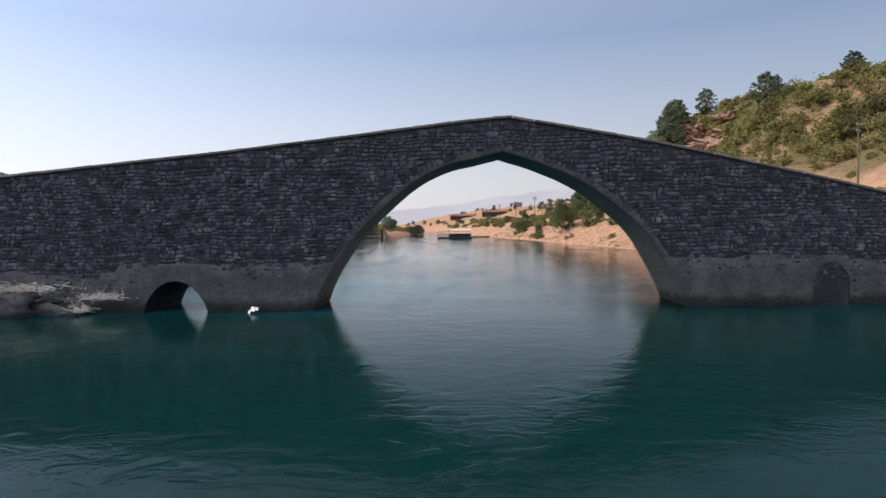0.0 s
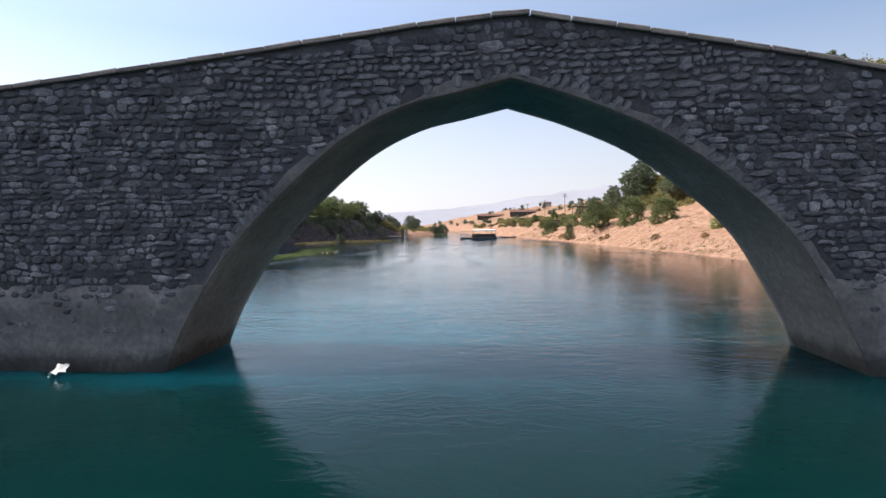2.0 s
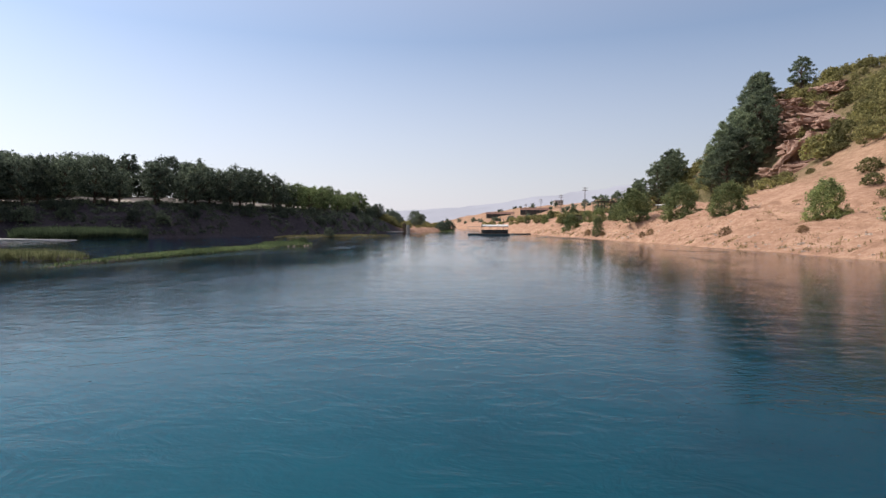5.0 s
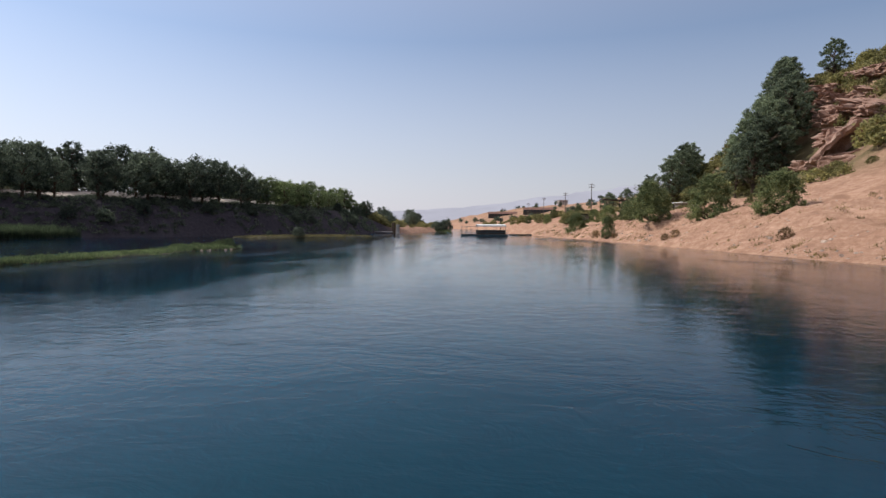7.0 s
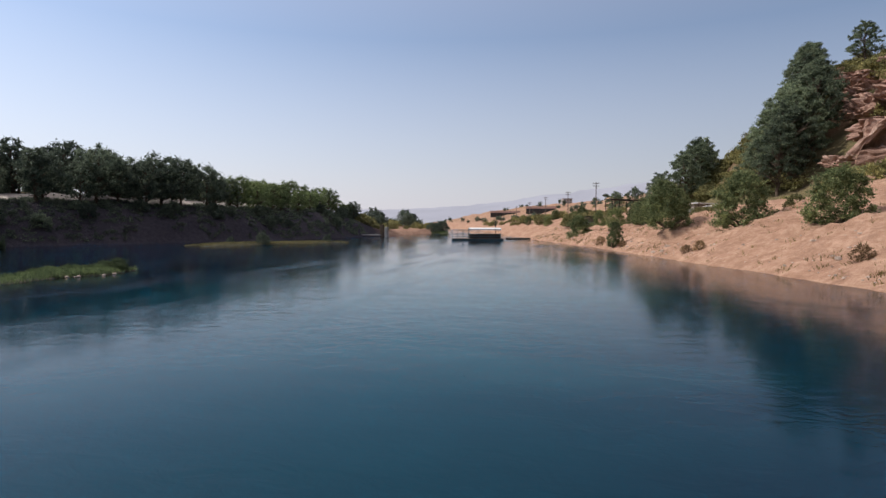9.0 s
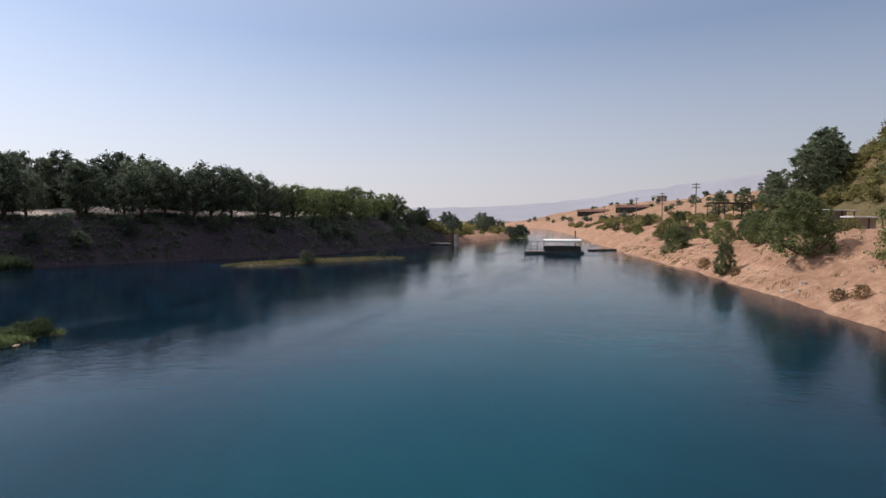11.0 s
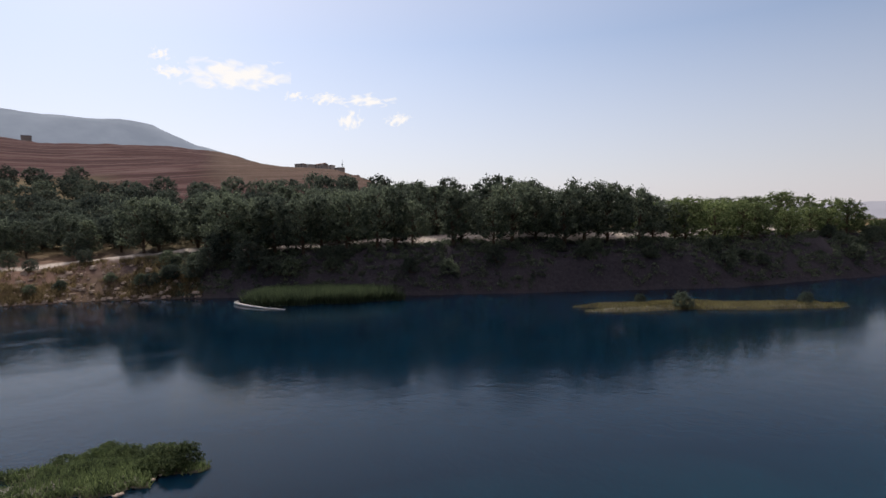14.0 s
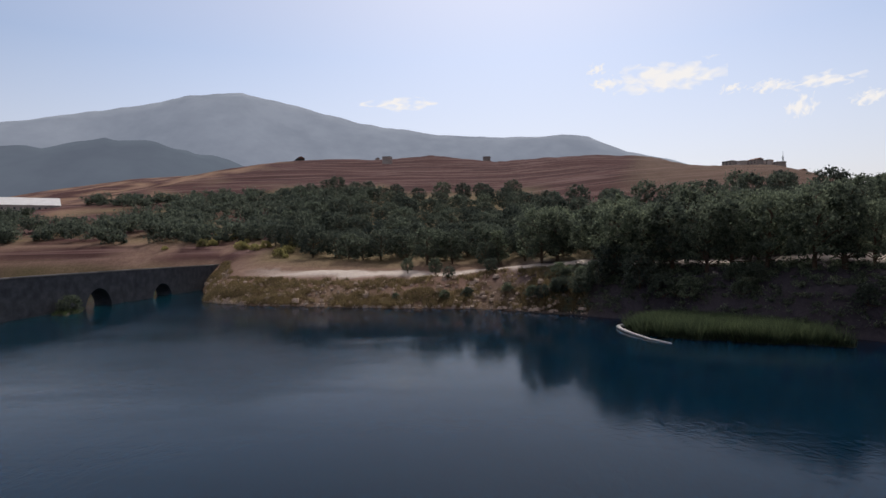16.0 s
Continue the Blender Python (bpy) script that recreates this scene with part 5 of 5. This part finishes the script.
shelter("riverside_shelter", 8.5, 5, 4.5, M_DARK, "open timber shelter with a flat dark roof").matrix_basis = pose(36, 213, on_ground(36, 213), 0, 0, 12)
shelter("kiosk", 4.5, 3.5, 2.8, M_PALE, "small kiosk with a pale sheet roof by the road", 3, True).matrix_basis = pose(45, 172, on_ground(45, 172), 0, 0, 20)
shelter("kiosk", 3.5, 3.0, 2.6, M_PALE, "small kiosk with a pale sheet roof by the road", 3, True).matrix_basis = pose(41, 150, on_ground(41, 150), 0, 0, 5)


def house(lx, ly, h, roof, label, flat=True, walls=None):
    """A plain block house with its openings and roof."""
    root = new("house")
    bm = bmesh.new()
    box(bm, 0, 0, h / 2 - 1, lx, ly, h + 2)
    part("wall", bm, walls or M_HOUSE, root)
    bm = bmesh.new()
    if flat:
        box(bm, 0, 0, h + 0.15, lx + 0.6, ly + 0.6, 0.3)
    else:
        p = [(-lx / 2 - 0.4, -ly / 2 - 0.4, h), (lx / 2 + 0.4, -ly / 2 - 0.4, h), (lx / 2 + 0.4, ly / 2 + 0.4, h), (-lx / 2 - 0.4, ly / 2 + 0.4, h), (-lx / 2 - 0.4, 0, h + ly * 0.28), (lx / 2 + 0.4, 0, h + ly * 0.28)]
        q = [bm.verts.new(c) for c in p]
        for a in ((0, 1, 5, 4), (2, 3, 4, 5), (0, 4, 3), (1, 2, 5), (3, 2, 1, 0)):
            bm.faces.new([q[k] for k in a])
    part("roof", bm, roof, root)
    for fl in range(max(1, int(h // 3))):
        for side in (-1, 1):
            for k in range(max(2, int(lx // 3))):
                bm = bmesh.new()
                n = max(2, int(lx // 3))
                box(bm, -lx / 2 + lx * (k + 0.5) / n, side * (ly / 2 + 0.01), 1.6 + 3 * fl, 1.1, 0.1, 1.3)
                part("window", bm, M_GLASS, root)
    return tagged(root, label, "house")


shelter("hut", 3.0, 2.4, 2.2, M_DARK, "small dark timber hut on the sandy bank", 2, True).matrix_basis = pose(20.0, 168, on_ground(20.0, 168), 0, 0, 10)
H1 = house(11, 8, 6, M_TILE, "pale rendered house with a tiled roof far off", False)
H2 = house(9, 8, 6.2, M_CONC, "flat-roofed pale block house far off")
H3 = house(30, 8, 2.6, M_TILE, "long low brown farm shed far off", False, M_DARK)
H4 = house(42, 18, 3.6, M_PALE, "long shed with a white sheet roof beside the fields", False)
used = set()
for ob, x, y, rz in ((H4, -326, -208, -46), (H3, 0, 640, 5), (H3, 34, 560, -6), (H2, 62, 640, 10),
                     *[(H1 if k % 3 == 1 else H2, -10.9 - q * math.sin(radians(az)), 84.8 + q * math.cos(radians(az)), 17 * k % 50)
                       for k, (az, q) in enumerate(((72.0, 505), (71.1, 520), (70.3, 330), (69.4, 338), (68.3, 326), (67.5, 333), (66.5, 328), (65.1, 336)))],
                     (H2, -575, -35, 0), (H1, -640, -60, 20), (H2, -655, 60, 0), (H3, -640, -150, 30)):
    m = pose(x, y, on_ground(x, y), 0, 0, rz)
    if ob in used:
        ob = copy_thing(ob, m)
    else:
        used.add(ob)
        ob.matrix_basis = m
    if x < -250 and y > 150:
        ob.scale = (0.62, 0.5, 0.36)


def mast(h, x, y):
    root = new("radio_mast")
    bm = bmesh.new()
    for a in (0, 120, 240):
        ca, sa = math.cos(radians(a)), math.sin(radians(a))
        rod(bm, (0.8 * ca, 0.8 * sa, -1), (0.15 * ca, 0.15 * sa, h), 0.14, 0.08, 5)
    for k in range(8):
        z = h * k / 8
        rod(bm, (0.7, 0, z), (-0.3, 0.5, z + h / 8), 0.06, 0.06, 4)
        rod(bm, (-0.3, 0.5, z), (-0.3, -0.5, z + h / 8), 0.06, 0.06, 4)
    part("lattice", bm, M_STEEL, root)
    bm = bmesh.new()
    rod(bm, (0, 0, h), (0, 0, h * 1.4), 0.1, 0.05, 5)
    part("aerial", bm, M_STEEL, root)
    root.matrix_basis = pose(x, y, on_ground(x, y))
    return tagged(root, "tall thin radio mast on the ridge", "mast")


mast(6, -313, 218)
mast(6, -298, 243)
tower = new("water_tower")
bm = bmesh.new()
rod(bm, (0, 0, -2), (0, 0, 9), 1.6, 1.4, 12)
part("shaft", bm, M_CONC, tower)
bm = bmesh.new()
rod(bm, (0, 0, 9), (0, 0, 14), 3.6, 3.6, 16)
rod(bm, (0, 0, 14), (0, 0, 15.5), 3.8, 1.0, 16)
part("tank", bm, M_CONC, tower)
tower.matrix_basis = pose(-300, 237, on_ground(-300, 237)) @ Matrix.Scale(0.5, 4)
tagged(tower, "grey concrete water tower on the ridge", "tower")

# trees scattered over the far fields and along the far banks
r = np.random.default_rng(91)
pts = []
for _ in range(900):
    x, y = r.uniform(-640, 260), r.uniform(-300, 760)
    d = max(x - float(np.interp(y, [a for a, _ in R_SHORE], [b_ for _, b_ in R_SHORE])), float(np.interp(y, [a for a, _ in L_SHORE], [b_ for _, b_ in L_SHORE])) - x)
    far = math.hypot(x + 5, y - 80)
    if d < 14 or far < 285 or (x < -150 and y < 330):
        continue
    pts.append((x, y))
cs, rs = [], []
for x, y in pts:
    z, s = on_ground(x, y), r.uniform(1.4, 3.0)
    for _ in range(3):
        cs.append((x + r.normal(0, s * 0.4), y + r.normal(0, s * 0.4), z + s * r.uniform(0.5, 1.6)))
        rs.append(s * r.uniform(0.6, 1.0))
woods = new("far_woods", tri_mesh("far_woods", leaf_cloud(r, np.array(cs), np.array(rs), 70000, 0.75, 0.9), M_LEAF))
tagged(woods, "scattered dark trees over the distant banks", "trees", kind="stuff")


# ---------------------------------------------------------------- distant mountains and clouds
# distance haze is put into the far hills as a faint even emission
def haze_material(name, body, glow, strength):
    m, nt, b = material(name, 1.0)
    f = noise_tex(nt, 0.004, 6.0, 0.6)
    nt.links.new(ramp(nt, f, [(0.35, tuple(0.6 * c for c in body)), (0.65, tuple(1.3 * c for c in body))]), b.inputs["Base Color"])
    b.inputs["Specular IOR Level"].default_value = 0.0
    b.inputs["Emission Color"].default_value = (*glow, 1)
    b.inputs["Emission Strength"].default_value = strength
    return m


def range_of_hills(name, table, dist, depth, mat, seed, rough, label):
    """A far range: crest heights, in degrees as seen from the river, by bearing to the left of +y."""
    az = np.arange(table[0][0], table[-1][0] + 0.01, 0.5)
    el = np.interp(az, [a for a, _ in table], [e for _, e in table])
    prof = ((-1.0, 0.0), (-0.6, 0.34), (-0.3, 0.68), (-0.12, 0.9), (0.0, 1.0), (0.5, 0.5))
    v, f = [], []
    for i, (a, e) in enumerate(zip(az, el)):
        crest = dist * math.tan(radians(float(e)))
        for k, (u, h) in enumerate(prof):
            d = dist + u * depth + (0.1 * depth * float(fbm(a / 9, k * 0.6, 2, seed)) if 0 < k < 4 else 0)
            wob = 1 + (0.1 * float(fbm(a / 8, k + 3.0, 3, seed + 1)) if 0 < k < 4 else rough * float(fbm(a / 2.2, 0.5, 4, seed + 2)) if k == 4 else 0)
            v.append((-math.sin(radians(a)) * d, 60 + math.cos(radians(a)) * d, 8 + crest * h * wob - (20 if k == 0 else 0)))
    n = len(prof)
    for i in range(len(az) - 1):
        for k in range(n - 1):
            a = i * n + k
            f.append((a, a + n, a + n + 1, a + 1))
    return tagged(new(name, mesh_from(name, v, f, mat, True)), label, "mountain", kind="structure")


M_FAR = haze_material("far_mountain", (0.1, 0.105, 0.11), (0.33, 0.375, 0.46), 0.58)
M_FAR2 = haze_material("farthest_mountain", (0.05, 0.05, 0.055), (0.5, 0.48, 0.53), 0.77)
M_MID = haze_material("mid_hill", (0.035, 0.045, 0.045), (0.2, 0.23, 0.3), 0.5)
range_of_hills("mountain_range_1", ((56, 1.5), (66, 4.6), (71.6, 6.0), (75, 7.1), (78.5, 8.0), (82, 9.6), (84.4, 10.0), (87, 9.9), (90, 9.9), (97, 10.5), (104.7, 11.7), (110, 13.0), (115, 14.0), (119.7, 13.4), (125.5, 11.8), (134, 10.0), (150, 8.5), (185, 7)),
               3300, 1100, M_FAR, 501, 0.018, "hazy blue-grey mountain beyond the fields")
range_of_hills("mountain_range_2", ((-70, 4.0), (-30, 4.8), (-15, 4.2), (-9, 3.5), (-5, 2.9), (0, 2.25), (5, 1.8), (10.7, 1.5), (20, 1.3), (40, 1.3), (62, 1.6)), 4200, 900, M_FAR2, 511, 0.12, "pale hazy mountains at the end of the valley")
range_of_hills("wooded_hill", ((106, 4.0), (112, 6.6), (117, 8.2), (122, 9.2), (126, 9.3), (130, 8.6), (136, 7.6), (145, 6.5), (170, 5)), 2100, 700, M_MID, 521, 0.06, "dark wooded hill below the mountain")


def cloud(az, el, w, h, seed, thin=0.58):
    d = 4300
    m, nt, b = material("thin_cloud", 1.0)
    nt.nodes.remove(b)
    em = nd(nt, "ShaderNodeEmission", Color=(1.0, 0.96, 0.9, 1), Strength=1.05)
    tr = nt.nodes.new("ShaderNodeBsdfTransparent")
    ms = nt.nodes.new("ShaderNodeMixShader")
    co = nt.nodes.new("ShaderNodeTexCoord")
    mp = nt.nodes.new("ShaderNodeMapping")
    mp.inputs["Location"].default_value = (seed, seed * 0.7, 0)
    mp.inputs["Scale"].default_value = (2.6, 1.5, 1)
    nz = nd(nt, "ShaderNodeTexNoise", Scale=1.2, Detail=2.2, Roughness=0.5, Distortion=0.5)
    gr = nt.nodes.new("ShaderNodeTexGradient")
    gr.gradient_type = "SPHERICAL"
    nt.links.new(co.outputs["Object"], mp.inputs[0])
    nt.links.new(mp.outputs[0], nz.inputs[0])
    nt.links.new(co.outputs["Object"], gr.inputs[0])
    ad = nd(nt, "ShaderNodeMath")
    ad.operation = "MULTIPLY_ADD"
    ad.inputs[1].default_value = 2.2
    nt.links.new(nz.outputs[0], ad.inputs[0])
    nt.links.new(gr.outputs[0], ad.inputs[2])
    hf = nd(nt, "ShaderNodeMath")
    hf.operation = "MULTIPLY"
    hf.inputs[1].default_value = 0.4
    nt.links.new(ad.outputs[0], hf.inputs[0])
    al = ramp(nt, hf.outputs[0], [(thin, (0, 0, 0)), (thin + 0.24, (0.95, 0.95, 0.95))])
    nt.links.new(al, ms.inputs[0])
    nt.links.new(tr.outputs[0], ms.inputs[1])
    nt.links.new(em.outputs[0], ms.inputs[2])
    nt.links.new(ms.outputs[0], nt.nodes["Material Output"].inputs[0])
    me = mesh_from("cloud", [(-1, -1, 0), (1, -1, 0), (1, 1, 0), (-1, 1, 0)], [(0, 1, 2, 3)], m)
    ob = new("cloud", me)
    p = Vector((-math.sin(radians(az)) * d, 80 + math.cos(radians(az)) * d, 10 + d * math.tan(radians(el))))
    ob.matrix_basis = look(p, (0, 80, 10)) @ Matrix.Diagonal((w, h, 1, 1))
    return tagged(ob, "small bright wisp of cloud low in the sky", "cloud", kind="structure")


for az, el, w, h, seed in ((75.2, 14.35, 370, 105, 1.0), (80.9, 14.2, 130, 60, 12.0), (81.5, 15.6, 90, 50, 4.0), (70.0, 12.7, 90, 40, 5.2), (67.2, 12.55, 130, 55, 9.1), (63.4, 12.4, 260, 60, 3.3),
                           (64.9, 10.5, 110, 90, 6.4), (60.2, 10.6, 120, 60, 8.8), (100.5, 13.3, 330, 60, 7.7)):
    cloud(az, el, w, h, seed, 0.46 if w > 320 and h > 100 else 0.54)

# ---------------------------------------------------------------- driftwood and rags at the bridge's foot
def brush_pile(name, seed, x, y, z, spread, n, label):
    r = np.random.default_rng(seed)
    bm = bmesh.new()
    for _ in range(n):
        a = Vector((r.normal(0, spread), r.normal(0, 0.18), abs(r.normal(0, 0.13))))
        b_ = a + Vector((r.normal(0, 0.45), r.normal(0, 0.2), r.normal(0.03, 0.14)))
        limb_mesh(bm, r, a, b_, r.uniform(0.01, 0.026), 0.006, 0.15, 5)
    root = new(name)
    tagged(part("branches", bm, M_DRIFT, root), kind="stuff")
    root.matrix_basis = pose(x, y, z)
    return tagged(root, label, "driftwood")


def mound(name, seed, x, y, lx, ly, h, mat, label):
    bm = bmesh.new()
    bmesh.ops.create_icosphere(bm, subdivisions=5, radius=1)
    for v in bm.verts:
        q = Vector((v.co.x * lx, v.co.y * ly, v.co.z * h))
        f = 1 + 0.35 * noise.noise(q * 0.9 + Vector((seed, 0, 0))) + 0.2 * noise.noise(q * 2.4 + Vector((0, seed, 0))) + 0.09 * noise.noise(q * 6.5 + Vector((seed, seed, 0)))
        v.co = q * f
    me = bpy.data.meshes.new(name)
    bm.to_mesh(me)
    bm.free()
    me.materials.append(mat)
    me.shade_smooth()
    ob = new(name, me)
    ob.matrix_basis = pose(x, y, 0)
    return tagged(ob, label, "rubble")


mound("debris_mound", 601, -25.8, -0.3, 4.8, 0.9, 1.15, M_MORTAR, "mound of dark muddy debris at the foot of the bridge")
brush_pile("driftwood", 602, -19.6, -0.35, 0.75, 0.55, 130, "tangle of bleached driftwood against the bridge")
brush_pile("driftwood", 604, -20.6, -0.4, 0.15, 0.35, 70, "tangle of bleached driftwood against the bridge")
brush_pile("driftwood", 603, -23.6, -0.9, 1.25, 1.2, 170, "tangle of bleached driftwood on the rubble")
bm = bmesh.new()
bmesh.ops.create_grid(bm, x_segments=14, y_segments=10, size=0.5)
for v in bm.verts:
    q = v.co.copy()
    v.co.z = 0.28 * (1 - abs(q.x) * 1.3) + 0.16 * noise.noise(q * 4) - 0.05
    v.co.x *= 0.9 + 0.3 * noise.noise(q * 3 + Vector((4, 0, 0)))
me = bpy.data.meshes.new("plastic_sheet")
bm.to_mesh(me)
bm.free()
me.materials.append(M_PALE)
me.shade_smooth()
rag = tagged(new("plastic_sheet", me), "crumpled white plastic sheet washed against the bridge", "sheet")
rag.matrix_basis = pose(-12.1, -0.5, 0.08, 15, -25, 10) @ Matrix.Diagonal((0.55, 0.5, 0.6, 1))
